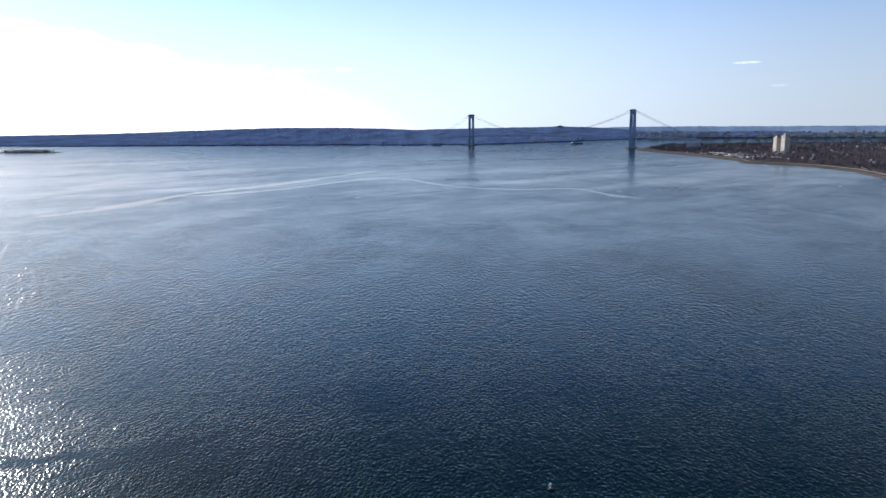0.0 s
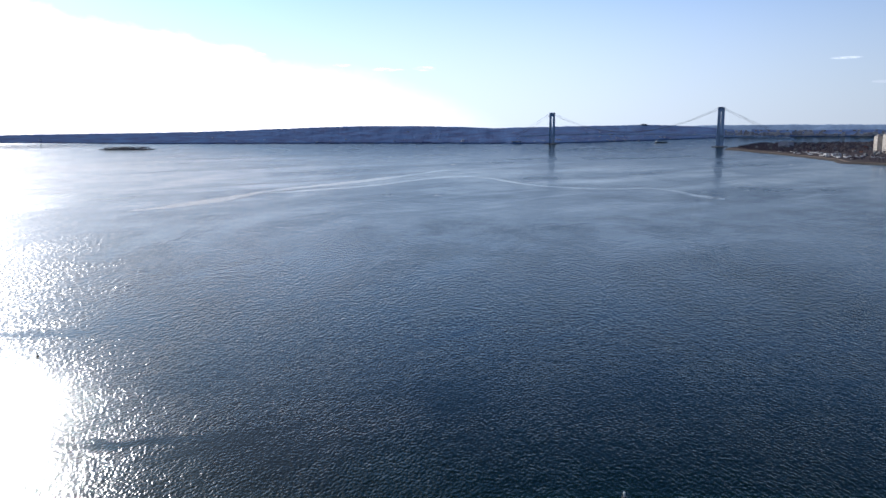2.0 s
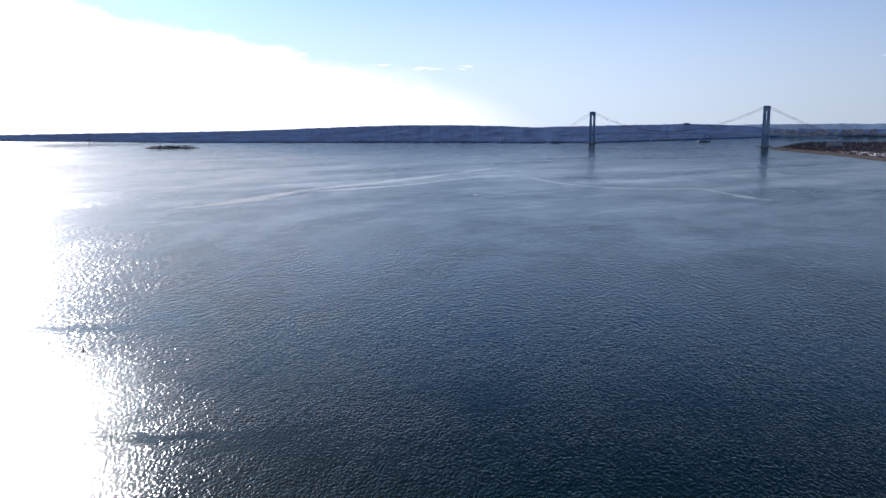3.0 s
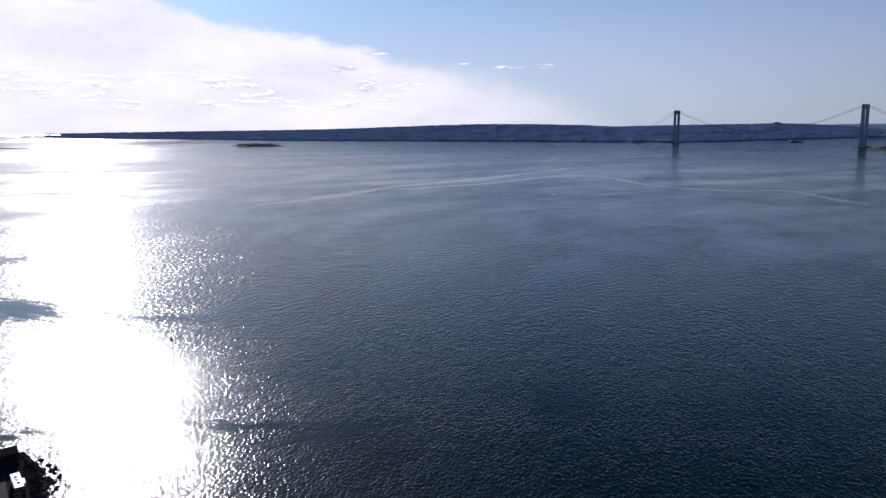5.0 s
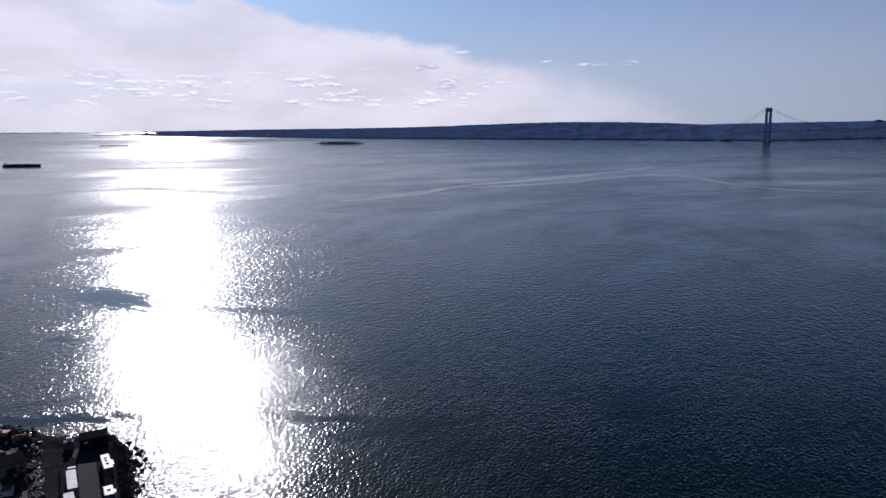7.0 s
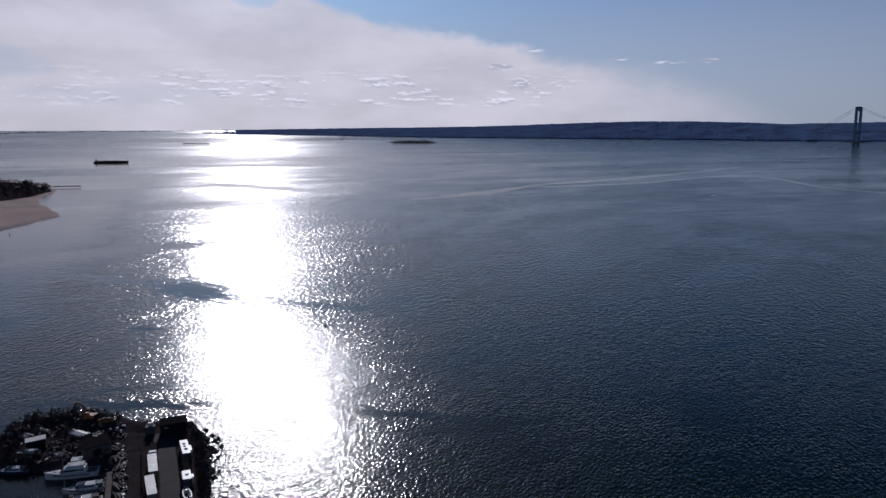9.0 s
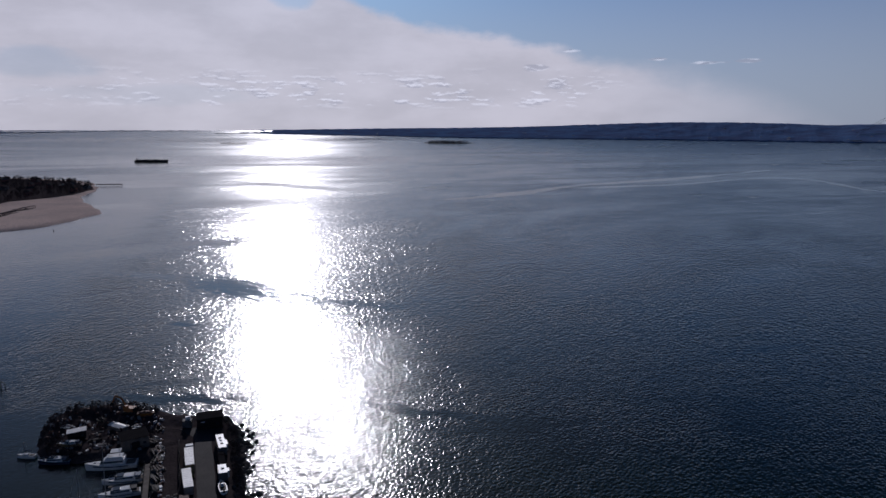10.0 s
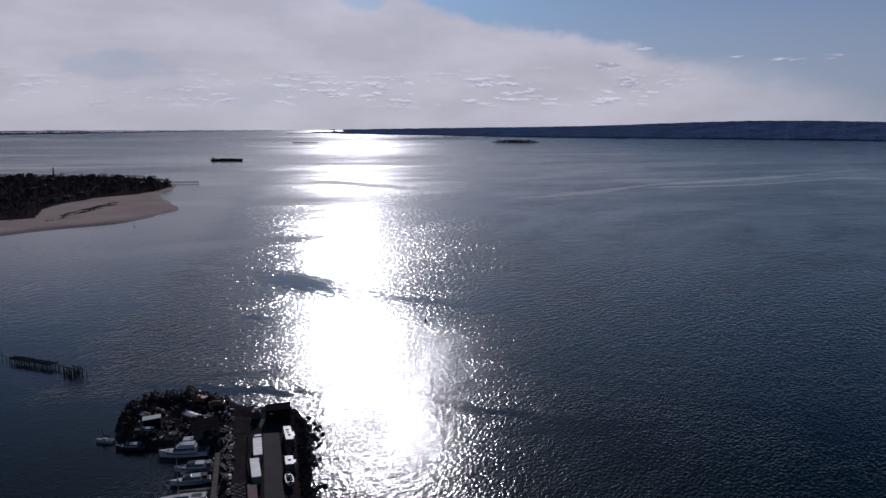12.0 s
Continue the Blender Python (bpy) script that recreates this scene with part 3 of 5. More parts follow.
def tower(a):
    leg = 31.0 / 2
    t = part("tower", on_bridge(Geo().box(a, 0, 190, 13, 43, 21)), STEEL, bridge, "steel portal tower")
    for side_ in (-1, 1):
        part("leg", on_bridge(Geo().box(a, side_ * leg, 6, 15, 12, 185, taper=0.86)), STEEL, t)
        part("pier", on_bridge(Geo().box(a, side_ * leg, -2, 22, 19, 9)), CONCRETE, t)
    arch, bow_ = Geo(), []
    for i in range(13):
        u = -1 + i / 6
        h = 10 * u * u
        bow_.append([(a - 5, u * 11.5, 190 - h), (a + 5, u * 11.5, 190 - h), (a + 5, u * 11.5, 191.5), (a - 5, u * 11.5, 191.5)])
    arch.rings(bow_)
    part("arch", on_bridge(arch), STEEL, t)
    part("portal_strut", on_bridge(Geo().box(a, 0, 48, 10, 22, 16)), STEEL, t)
    part("saddle", on_bridge(Geo().box(a, 0, 211, 6, 36, 2)), STEEL, t)
    part("fender", on_bridge(Geo().box(a, 0, -1, 60, 66, 5, taper=0.9).box(a, 0, -1, 26, 118, 3.5, taper=0.85)), CONCRETE, t, "low concrete pier base")


for a in (0.0, SPAN):
    tower(a)


def cable_z(a):
    if 0 <= a <= SPAN:
        t = (a - SPAN / 2) / (SPAN / 2)
        return 80 + 131 * t * t
    d = -a if a < 0 else a - SPAN
    return 211 - (211 - 62) * d / 370 + 12 * (d / 370) * (d / 370 - 1)


for side_ in (-15.5, 15.5):
    for name, a0, a1 in (("main_cable", 0, SPAN), ("side_cable", -370, 0), ("side_cable", SPAN, SPAN + 370)):
        pts = [(a0 + (a1 - a0) * i / 40, side_, cable_z(a0 + (a1 - a0) * i / 40)) for i in range(41)]
        part(name, on_bridge(Geo().tube(pts, 0.75, 5)), CABLE, bridge)
    hangers = Geo()
    for i in range(-18, 84):
        a = i * 20.0
        if -360 < a < SPAN + 360 and cable_z(a) > deck_z(a) + 2:
            hangers.rod((a, side_, deck_z(a)), (a, side_, cable_z(a)), 0.05, n=3)
    tagged(part("suspender_ropes", on_bridge(hangers), CABLE, bridge), kind="stuff")
for name, lift, thick, wide in (("upper_deck", 0, 1.6, 31), ("lower_deck", -7.2, 1.6, 31)):
    g = Geo()
    ring = []
    for i in range(-21, 86):
        a = i * 20.0
        z = deck_z(a) + lift
        ring.append([(a, -wide / 2, z), (a, wide / 2, z), (a, wide / 2, z + thick), (a, -wide / 2, z + thick)])
    part(name, on_bridge(g.rings(ring)), STEEL, bridge)
for side_ in (-15, 15):
    g = Geo()
    for i in range(-21, 85):
        a = i * 20.0
        g.rod((a, side_, deck_z(a)), (a + 10, side_, deck_z(a + 10) - 6), 0.5, n=4)
        g.rod((a + 10, side_, deck_z(a + 10) - 6), (a + 20, side_, deck_z(a + 20)), 0.5, n=4)
    tagged(part("stiffening_truss", on_bridge(g), STEEL, bridge), kind="stuff")
for a, tall in ((-385, 36), (SPAN + 385, 18)):
    part("anchorage", on_bridge(Geo().box(a, 0, -2, 60, 44, tall, taper=0.9)), BRIDGE_STONE, bridge)

# ---------------------------------------------------------------- trees, houses and blocks


def wood(name, places, tall, label, seed, twig=10, mapped=True, group="", material=None):
    """Bare winter trees and thickets: tapered trunks with forking limbs and broken crowns of twig clumps."""
    rnd = random.Random(seed)
    g = Geo()
    for x, y, z in places:
        h = tall * rnd.uniform(0.6, 1.15)
        w = h * rnd.uniform(0.28, 0.42)
        g.rod((x, y, z - 0.5), (x + rnd.uniform(-0.4, 0.4), y, z + h * 0.55), h * 0.028, h * 0.012, n=4)
        for _ in range(3):
            a = rnd.uniform(0, 6.28)
            g.rod((x, y, z + h * rnd.uniform(0.25, 0.4)), (x + math.cos(a) * w * 0.7, y + math.sin(a) * w * 0.7, z + h * rnd.uniform(0.6, 0.85)), h * 0.012, h * 0.004, n=3)
        for _ in range(twig):
            a, e = rnd.uniform(0, 6.28), rnd.uniform(-0.95, 1.3)
            d = w * rnd.uniform(0.35, 1.0)
            c = Vector((x + math.cos(a) * math.cos(e) * d, y + math.sin(a) * math.cos(e) * d, z + h * 0.5 + math.sin(e) * h * 0.48))
            s = w * rnd.uniform(0.28, 0.62)
            p = [c + Vector((rnd.uniform(-1, 1), rnd.uniform(-1, 1), rnd.uniform(-0.8, 0.8))) * s for _ in range(4)]
            g.add(p, [(0, 1, 2), (0, 3, 1), (1, 3, 2), (0, 2, 3)])
    if mapped:
        g.mapped(far)
    return solo(name, g, material or TWIGS, label, "trees", group=group, kind="stuff")


def house_kind(wide, long, storeys, wall, roof, flat=False, rich=True):
    h = storeys * 2.9
    ob = base("house", "detached house with a pitched roof among bare trees", "house", group="houses on the shore")
    part("wall", Geo().box(0, 0, -1, wide, long, h + 1), wall, ob)
    r = Geo()
    if flat:
        r.box(0, 0, h, wide + 0.4, long + 0.4, 0.5).box(wide * 0.2, long * 0.1, h + 0.5, 2.5, 3, 2)
    else:
        w, l, t = wide / 2 + 0.5, long / 2 + 0.5, wide * 0.36
        r.add([(-w, -l, h), (w, -l, h), (w, l, h), (-w, l, h), (0, -l, h + t), (0, l, h + t)], [(0, 1, 4), (2, 3, 5), (1, 2, 5, 4), (3, 0, 4, 5), (3, 2, 1, 0)])
    roof_ob = part("roof", r, roof, ob)
    if rich:
        part("chimney", Geo().box(wide * 0.2, long * 0.2, h, 0.8, 0.8, wide * 0.36 + 1.0), BRICK_WALL, roof_ob)
        for s in range(storeys):
            for i in (-1, 0, 1):
                for f in (-1, 1):
                    if s == 0 and i == 0 and f == -1:
                        continue
                    part("window", Geo().box(i * wide * 0.3, f * long / 2, s * 2.9 + 1.0, 1.3, 0.12, 1.4), GLASS, ob)
        part("door", Geo().box(0, -long / 2, 0, 1.1, 0.14, 2.1), BRICK_WALL, ob)
    return ob


def block_kind(name, wide, long, storeys, wall, label, group):
    """A block of flats with its storeys of windows, parapet and plant room."""
    h = storeys * 2.9
    ob = base(name, label, "building", group=group)
    part("wall", Geo().box(0, 0, -3, wide, long, h + 3), wall, ob)
    part("roof", Geo().box(0, 0, h, wide + 0.5, long + 0.5, 0.9), ROOF_DARK, ob)
    part("plant_room", Geo().box(0, 0, h + 0.9, wide * 0.4, long * 0.4, 4.5), wall, ob)
    n = max(2, int(wide / 4.5))
    for f in (-1, 1):
        for i in range(n):
            g = Geo()
            for s in range(storeys):
                g.box((i + 0.5) / n * wide - wide / 2, f * long / 2, s * 2.9 + 1.0, 2.0, 0.3, 1.5)
            part("window_bay", g, GLASS, ob)
    n = max(1, int(long / 5))
    for f in (-1, 1):
        for i in range(n):
            g = Geo()
            for s in range(storeys):
                g.box(f * wide / 2, (i + 0.5) / n * long - long / 2, s * 2.9 + 1.0, 0.3, 2.0, 1.5)
            part("window_bay", g, GLASS, ob)
    return ob


def scatter(kinds, places, seed):
    """Copies of the kinds at the places; the first of each kind stands at a place itself."""
    rnd = random.Random(seed)
    used = set()
    for x, y, z, turn_ in places:
        k = kinds[rnd.randrange(len(kinds))]
        m = far_pose(x, y, z, turn_)
        if k.name in used:
            copy_thing(k, m)
        else:
            used.add(k.name)
            k.matrix_basis = m
    for k in kinds:
        if k.name not in used:
            x, y, z, turn_ = places[0]
            k.matrix_basis = far_pose(x + 25, y + 25, z, turn_)


# ---------------------------------------------------------------- the eastern shore by the bridge
EAST = [(964, 3720), (968, 3310), (960, 3040), (962, 2720), (948, 2417), (905, 2262), (942, 2192), (981, 2096), (995, 1966), (981, 1802), (946, 1667), (895, 1498),
        (850, 1150), (900, 800), (1500, 500), (3600, 1500), (4600, 4300), (3400, 5200), (2600, 5400), (2000, 5250), (1540, 4850), (1230, 4350), (1060, 4000)]
land("ground_east", EAST, 3.0, 45.0, GRASS, "low shore with a park strip, streets and bare trees", swell=5.0)


def east_shore_x(y):
    return float(np.interp(y, [800, 1498, 1667, 1802, 1966, 2096, 2192, 2262, 2417, 2720, 3720], [900, 895, 946, 981, 995, 981, 942, 905, 948, 962, 964]))


rnd = random.Random(11)
spots, homes, blocks = [], [], []
for _ in range(9500):
    y = rnd.uniform(1250, 4800)
    d = rnd.uniform(0, 1) ** 1.6 * 1500
    x = east_shore_x(min(y, 3700)) + max(0, y - 3750) * 0.42 + 60 + d
    if rough(x, y, 260) < -0.3 or (d < 140 and 2480 < y < 3050):
        continue
    spots.append((x, y, 4.0 + 6 * min(1, d / 800)))
wood("shore_woods", spots, 11.5, "belt of bare brown winter trees along the shore", 3, twig=7)
far_roofs = Geo()
for n_ in range(330):
    y = rnd.uniform(1300, 4700)
    d = rnd.uniform(0.05, 1) ** 1.3 * 1900
    x = east_shore_x(min(y, 3700)) + max(0, y - 3750) * 0.42 + 110 + d
    z = 4.0 + 6 * min(1, d / 800)
    if n_ < 90:
        homes.append((x, y, z, rnd.choice((28, 118)) + rnd.uniform(-5, 5)))
    else:
        w, l, h, turn_ = rnd.uniform(8, 15), rnd.uniform(8, 12), rnd.uniform(6, 10), rnd.choice((28, 118))
        far_roofs.box(x, y, z - 1, w, l, h, turn_).box(x, y, z - 1 + h, w, l, w * 0.22, turn_, taper=0.35)
solo("distant_houses", far_roofs.mapped(far), GREY_WALL, "crowded small houses and flats behind the park", "houses", kind="stuff")
scatter([house_kind(7, 9, 2, PAPER_WHITE, ROOF_DARK, rich=False), house_kind(8, 10, 2, BRICK_WALL, ROOF_DARK, True, rich=False), house_kind(7, 12, 2, GREY_WALL, ROOF_DARK, True, rich=False), house_kind(9, 8, 2, PAPER_WHITE, BRICK_WALL, rich=False)], homes, 5)

# promenade, stone edge and the white-roofed caravans by the water
walkway, bank = Geo(), Geo()
rows_a, rows_b = [], []
for i in range(150):
    y = 1200 + i * 17.0
    x = east_shore_x(y)
    rows_a.append([far(x + 24, y, 3.6), far(x + 30, y, 3.6), far(x + 30, y, 5.0), far(x + 24, y, 5.0)])
    w = rough(x, y, 30) * 2
    rows_b.append([far(x + 2 + w, y, -1), far(x + 13 + w, y, -1), far(x + 13, y, 3.8), far(x + 9 + w, y, 3.2)])
solo("promenade", walkway.rings(rows_a), PATH_GREY, "pale concrete promenade along the shore", "promenade", kind="structure")
solo("stone_embankment", bank.rings(rows_b), STONE, "dark stone embankment at the water's edge", "embankment", kind="structure")
caravan = base("caravan", "white-roofed caravan on a shore lot", "caravan", group="caravans by the shore")
part("body", Geo().box(0, 0, 0.5, 3.4, 10, 2.6), PAPER_WHITE, caravan)
part("roof", Geo().box(0, 0, 3.1, 3.6, 10.2, 0.4, taper=0.9), WHITE_SHEET, caravan)
lots = []
for _ in range(75):
    y = rnd.uniform(2430, 3150)
    lots.append((east_shore_x(y) + rnd.uniform(55, 190), y, 4.6, rnd.choice((20, 70, 110))))
scatter([caravan], lots, 3)

# ---------------------------------------------------------------- far city blocks
for name, wall, n_, seed, label in (("distant_city_pale", PAPER_WHITE, 420, 31, "pale far-off buildings across the upper bay"), ("distant_city_dark", GREY_WALL, 420, 32, "grey far-off buildings across the upper bay")):
    r_, g = random.Random(seed), Geo()
    for _ in range(n_):
        az = r_.uniform(-34, -14.5)
        if r_.random() < 0.5:
            r = r_.uniform(9700, 10600)
            z = 4 + (r - 9700) * 0.02
        else:
            r = r_.uniform(12500, 15500)
            z = 3
        x, y, _z = polar(az, r)
        h = r_.choice((8, 9, 10, 12, 14, 16, 20, 28, 44)) * (1.5 if r > 12000 else 1.0)
        g.box(x, y, z - 3, r_.uniform(12, 60), r_.uniform(12, 45), h, r_.uniform(0, 90))
    solo(name, g.mapped(far), wall, label, "buildings", kind="stuff")
r_, g = random.Random(35), Geo()
for _ in range(90):
    az = r_.gauss(-6.5, 3.6) if r_.random() < 0.6 else r_.uniform(-13, 24)
    x, y, z = slope_point(WEST_SHORE, az, r_.uniform(0.01, 0.2) if r_.random() < 0.7 else r_.uniform(0.2, 0.8), 4800)
    g.box(x, y, z - 3, r_.uniform(6, 14), r_.uniform(6, 11), r_.uniform(4, 6), r_.uniform(0, 90))
solo("distant_waterfront", g, PAPER_WHITE, "small pale buildings along the far shore", "buildings", kind="stuff")
hilltop = block_kind("hospital_block", 70, 30, 9, GREY_WALL, "long building on the crest of the ridge", "buildings on the ridge")
hx, hy, hz = slope_point(WEST_SHORE, -8.9, 0.97, 4800)
hilltop.matrix_basis = pose(hx, hy, hz - 9, 0, 0, 10) @ Matrix.Scale(0.56, 4)

slab_m = far_pose(1346, 3010, 6, 97)
slab = block_kind("apartment_tower", 30, 21, 22, PALE_BRICK, "tall pale brick apartment slab in sunlight", "twin apartment towers")
slab.matrix_basis = slab_m @ Matrix.Diagonal((0.8, 0.9, 0.98, 1))
copy_thing(slab, far_pose(1352, 2950, 6, 97) @ Matrix.Scale(1.12, 4))

# ---------------------------------------------------------------- the sandy point
POINT = [(-742, 330), (-743, 390), (-738, 470), (-756, 524), (-794, 575), (-836, 605), (-936, 662), (-1014, 712), (-1068, 766), (-1134, 820), (-1200, 866), (-1290, 905),
         (-1460, 900), (-1640, 790), (-1760, 560), (-1800, 200), (-1500, -300), (-1000, -350), (-760, 0)]
land("ground_point", POINT, 2.0, 16.0, SAND, "pale sand beach round a low point of land", swell=1.0)
INLAND = [(-846, 385), (-832, 424), (-915, 472), (-956, 527), (-1000, 600), (-1008, 659), (-1024, 707), (-1104, 795), (-1180, 840), (-1290, 880), (-1440, 870), (-1600, 760), (-1700, 560), (-1740, 200), (-1500, -250), (-1020, -300), (-860, 50)]
land("ground_streets", INLAND, 3.4, 16.0, EARTH, "dark ground of streets and yards behind the beach", swell=1.5)


def inside(x, y, outline):
    hit = False
    for (x0, y0), (x1, y1) in zip(outline, outline[1:] + outline[:1]):
        if (y0 > y) != (y1 > y) and x < (x1 - x0) * (y - y0) / (y1 - y0) + x0:
            hit = not hit
    return hit


rnd = random.Random(21)
spots, homes = [], []
while len(spots) < 6000:
    x, y = rnd.uniform(-1720, -830), rnd.uniform(200, 880)
    if inside(x, y, INLAND):
        spots.append((x, y, 4.0))
wood("point_woods", spots, 5.6, "dense bare winter trees between the houses of the point", 8, twig=14, material=SCRUB)
for i in range(19):
    for j in range(15):
        x, y = -1680 + i * 44 + rnd.uniform(-11, 11), 250 + j * 44 + rnd.uniform(-11, 11)
        if (i * 7 + j * 3) % 5 < 3 and inside(x, y, INLAND) and inside(x + 20, y - 10, INLAND):
            homes.append((x, y, 4.0, rnd.choice((35, 125, 215)) + rnd.uniform(-4, 4)))
scatter([house_kind(7.5, 9, 2, BRICK_WALL, ROOF_DARK), house_kind(8, 10, 2, BRICK_WALL, ROOF_DARK), house_kind(8, 9, 2, BRICK_WALL, ROOF_DARK), house_kind(9, 11, 1, GREY_WALL, ROOF_DARK), house_kind(7.5, 9, 1, BRICK_WALL, CONCRETE, True)], homes, 6)

# ---------------------------------------------------------------- the breakwater with its boatyard
YARD = Matrix(((-0.75, 0.66, 0, -170), (0.66, 0.75, 0, 155), (0, 0, 1, 0), (0, 0, 0, 1)))   # u outwards, v across, up


def yard(u, v, z=0.0):
    return tuple(YARD @ Vector((u, v, z)))


def yard_pose(u, v, z=0.0, turn_=0.0):
    """turn_ 0: a thing's +y points outwards along the breakwater."""
    x, y, _ = yard(u, v)
    return pose(x, y, z, 0, 0, 48.7 + turn_)


MOLE = [(-110, 11), (-60, 12.5), (-32, 12.8), (-10, 12.8), (6, 14), (18, 14.6), (28, 12.5), (36, 9), (39, 2), (41, -5), (48, -13), (55, -21), (58.5, -29), (58, -39), (53, -46), (45, -49.5), (32, -49), (20, -46),
        (15, -38), (13, -28), (12.5, -20), (3, -13.5), (-8, -12.5), (-27, -12.5), (-60, -12.5), (-110, -12.5)]


def shore_distance(u, v):
    best = 1e9
    for (u0, v0), (u1, v1) in zip(MOLE, MOLE[1:] + MOLE[:1]):
        du, dv = u1 - u0, v1 - v0
        t = max(0.0, min(1.0, ((u - u0) * du + (v - v0) * dv) / (du * du + dv * dv)))
        best = min(best, math.hypot(u - u0 - t * du, v - v0 - t * dv))
    return best if inside(u, v, MOLE) else -best


def mole_z(u, v):
    d = shore_distance(u, v) + rough(u, v, 5) * 0.8
    z = -2.0 + 4.0 * max(0.0, min(1.0, (d + 2.2) / 4.4))
    if -3 < v < 9 and u < 26 or u < 14:
        return z if d < 2.2 else 2.0
    bank = max(0.0, 1 - abs(d - 6) / 7) * max(0.0, min(1.0, (u - 30) / 15))
    return z + bank * 2.2 + (0.5 * rough(u + 40, v, 4) if d > 0 else 0)


g = Geo()
cols, lines = 142, 60
for i in range(cols):
    for j in range(lines):
        u, v = -112 + i * 1.25, -53.5 + j * 1.22
        g.v.append(yard(u, v, mole_z(u, v)))
for i in range(cols - 1):
    for j in range(lines - 1):
        q = i * lines + j
        if max(g.v[k][2] for k in (q, q + 1, q + lines, q + lines + 1)) > -1.95:
            g.f.append((q, q + 1, q + lines + 1, q + lines))
breakwater = solo("breakwater", g, EARTH, "dark earth and rubble breakwater jutting into the bay", "breakwater", kind="structure", smooth=True)
road = Geo()
ring = []
for i in range(48):
    u = -110 + i * 2.9
    w0, w1 = -0.3 + 0.3 * rough(u, 1, 9), 5.2 + 0.35 * rough(u, 50, 9)
    if u > 18:
        w0, w1 = w0 - (u - 18) * 0.5, w1 + (u - 18) * 0.25
    ring.append([yard(u, w0, 1.7), yard(u, w1, 1.7), yard(u, w1 - 0.1, 2.05), yard(u, w0 + 0.1, 2.05)])
solo("road", road.rings(ring), ASPHALT, "worn grey asphalt lane along the breakwater", "road", kind="structure")

# riprap
rnd = random.Random(5)
stones = []
for k in range(6):
    g = Geo()
    for i in range(4):
        z = (-0.5, -0.15, 0.25, 0.5)[i]
        w = (0.35, 0.6, 0.5, 0.22)[i]
        g.v += [(w * math.cos(a) * rnd.uniform(0.75, 1.2), w * math.sin(a) * rnd.uniform(0.75, 1.2), z * rnd.uniform(0.8, 1.1)) for a in [2 * math.pi * j / 6 for j in range(6)]]
    for i in range(3):
        g.f += [(i * 6 + j, i * 6 + (j + 1) % 6, i * 6 + 6 + (j + 1) % 6, i * 6 + 6 + j) for j in range(6)]
    g.f += [tuple(range(5, -1, -1)), tuple(range(18, 24))]
    stones.append(g.mesh("stone", STONE))
EDGE = [(-50, 12.8), (-32, 13), (-10, 13), (6, 14.3), (18, 15), (28, 13), (36, 9.5), (40, 2)]
count = 0
while count < 290:
    s = rnd.uniform(0, len(EDGE) - 1.001)
    i, t = int(s), s - int(s)
    u = EDGE[i][0] + (EDGE[i + 1][0] - EDGE[i][0]) * t
    v = EDGE[i][1] + (EDGE[i + 1][1] - EDGE[i][1]) * t
    off = rnd.gauss(-0.3, 1.3)
    if i > 4:
        u += off * 0.8
        v += off * 0.6
    else:
        v += off
    ob = new("stone", stones[count % 6])
    size = rnd.uniform(0.8, 2.2)
    ob.parent = breakwater
    ob.matrix_basis = Matrix.Translation(yard(u, v, max(-0.2, mole_z(u, v)) + 0.1)) @ pose(0, 0, 0, rnd.uniform(-30, 30), rnd.uniform(-30, 30), rnd.uniform(0, 360)) @ Matrix.Diagonal((size, size * rnd.uniform(0.7, 1.1), size * 0.8, 1))
    count += 1
for u, v, size in ((22, 17.5, 1.8), (19, 18.8, 2.1), (16, 18.0, 1.7), (12, 19.2, 2.2), (4, 17.2, 1.9), (-6, 16.8, 1.5), (28, 15.5, 1.4)):
    ob = new("stone", stones[int(size * 10) % 6])
    ob.parent = breakwater
    ob.matrix_basis = Matrix.Translation(yard(u, v, 0.1)) @ pose(0, 0, 0, 10, 15, u * 40) @ Matrix.Scale(size * 0.6, 4)

# thickets on the breakwater
spots = []
for _ in range(150):
    u = rnd.uniform(-60, 34)
    v = float(np.interp(u, [-60, 18, 34], [11.3, 12.2, 8.5])) + rnd.uniform(-1.6, 1.2)
    spots.append(yard(u, v, 1.9))
while len(spots) < 520:
    u, v = rnd.uniform(14, 58), rnd.uniform(-49, -12)
    d = shore_distance(u, v)
    if d > 0.8 and (d < 8 and (u > 40 or v < -40) or d < 3 or rnd.random() < 0.3):
        spots.append(yard(u, v, mole_z(u, v) - 0.2))
wood("thicket", spots, 2.4, "dark leafless scrub along the breakwater's edge", 17, twig=12, mapped=False, material=SCRUB)

# ---------------------------------------------------------------- timber quay
quay = base("timber_quay", "grey weathered timber quay along the boat basin", "dock", Matrix.Translation(yard(-30, -14)))
qi = quay.matrix_world.inverted() @ YARD
part("deck", Geo().box(-35, -14.0, 1.55, 75, 1.5, 0.25).box(-6, -12.2, 1.5, 12, 1.4, 0.2).moved(qi), TIMBER, quay)
for k in range(26):
    u = -70 + k * 2.9
    part("timber_post", Geo().rod((u, -14.9 + 0.1 * math.sin(k * 3.0), -3), (u, -14.9, 2.3 + 0.4 * math.sin(k * 5.1)), 0.2, 0.17, n=7).moved(qi), OLD_PILE, quay)
for u in (-7.5, -19.0, -33.0):
    part("finger_pier", Geo().box(u, -19.5, 0.7, 1.2, 9.5, 0.22).moved(qi), TIMBER, quay)

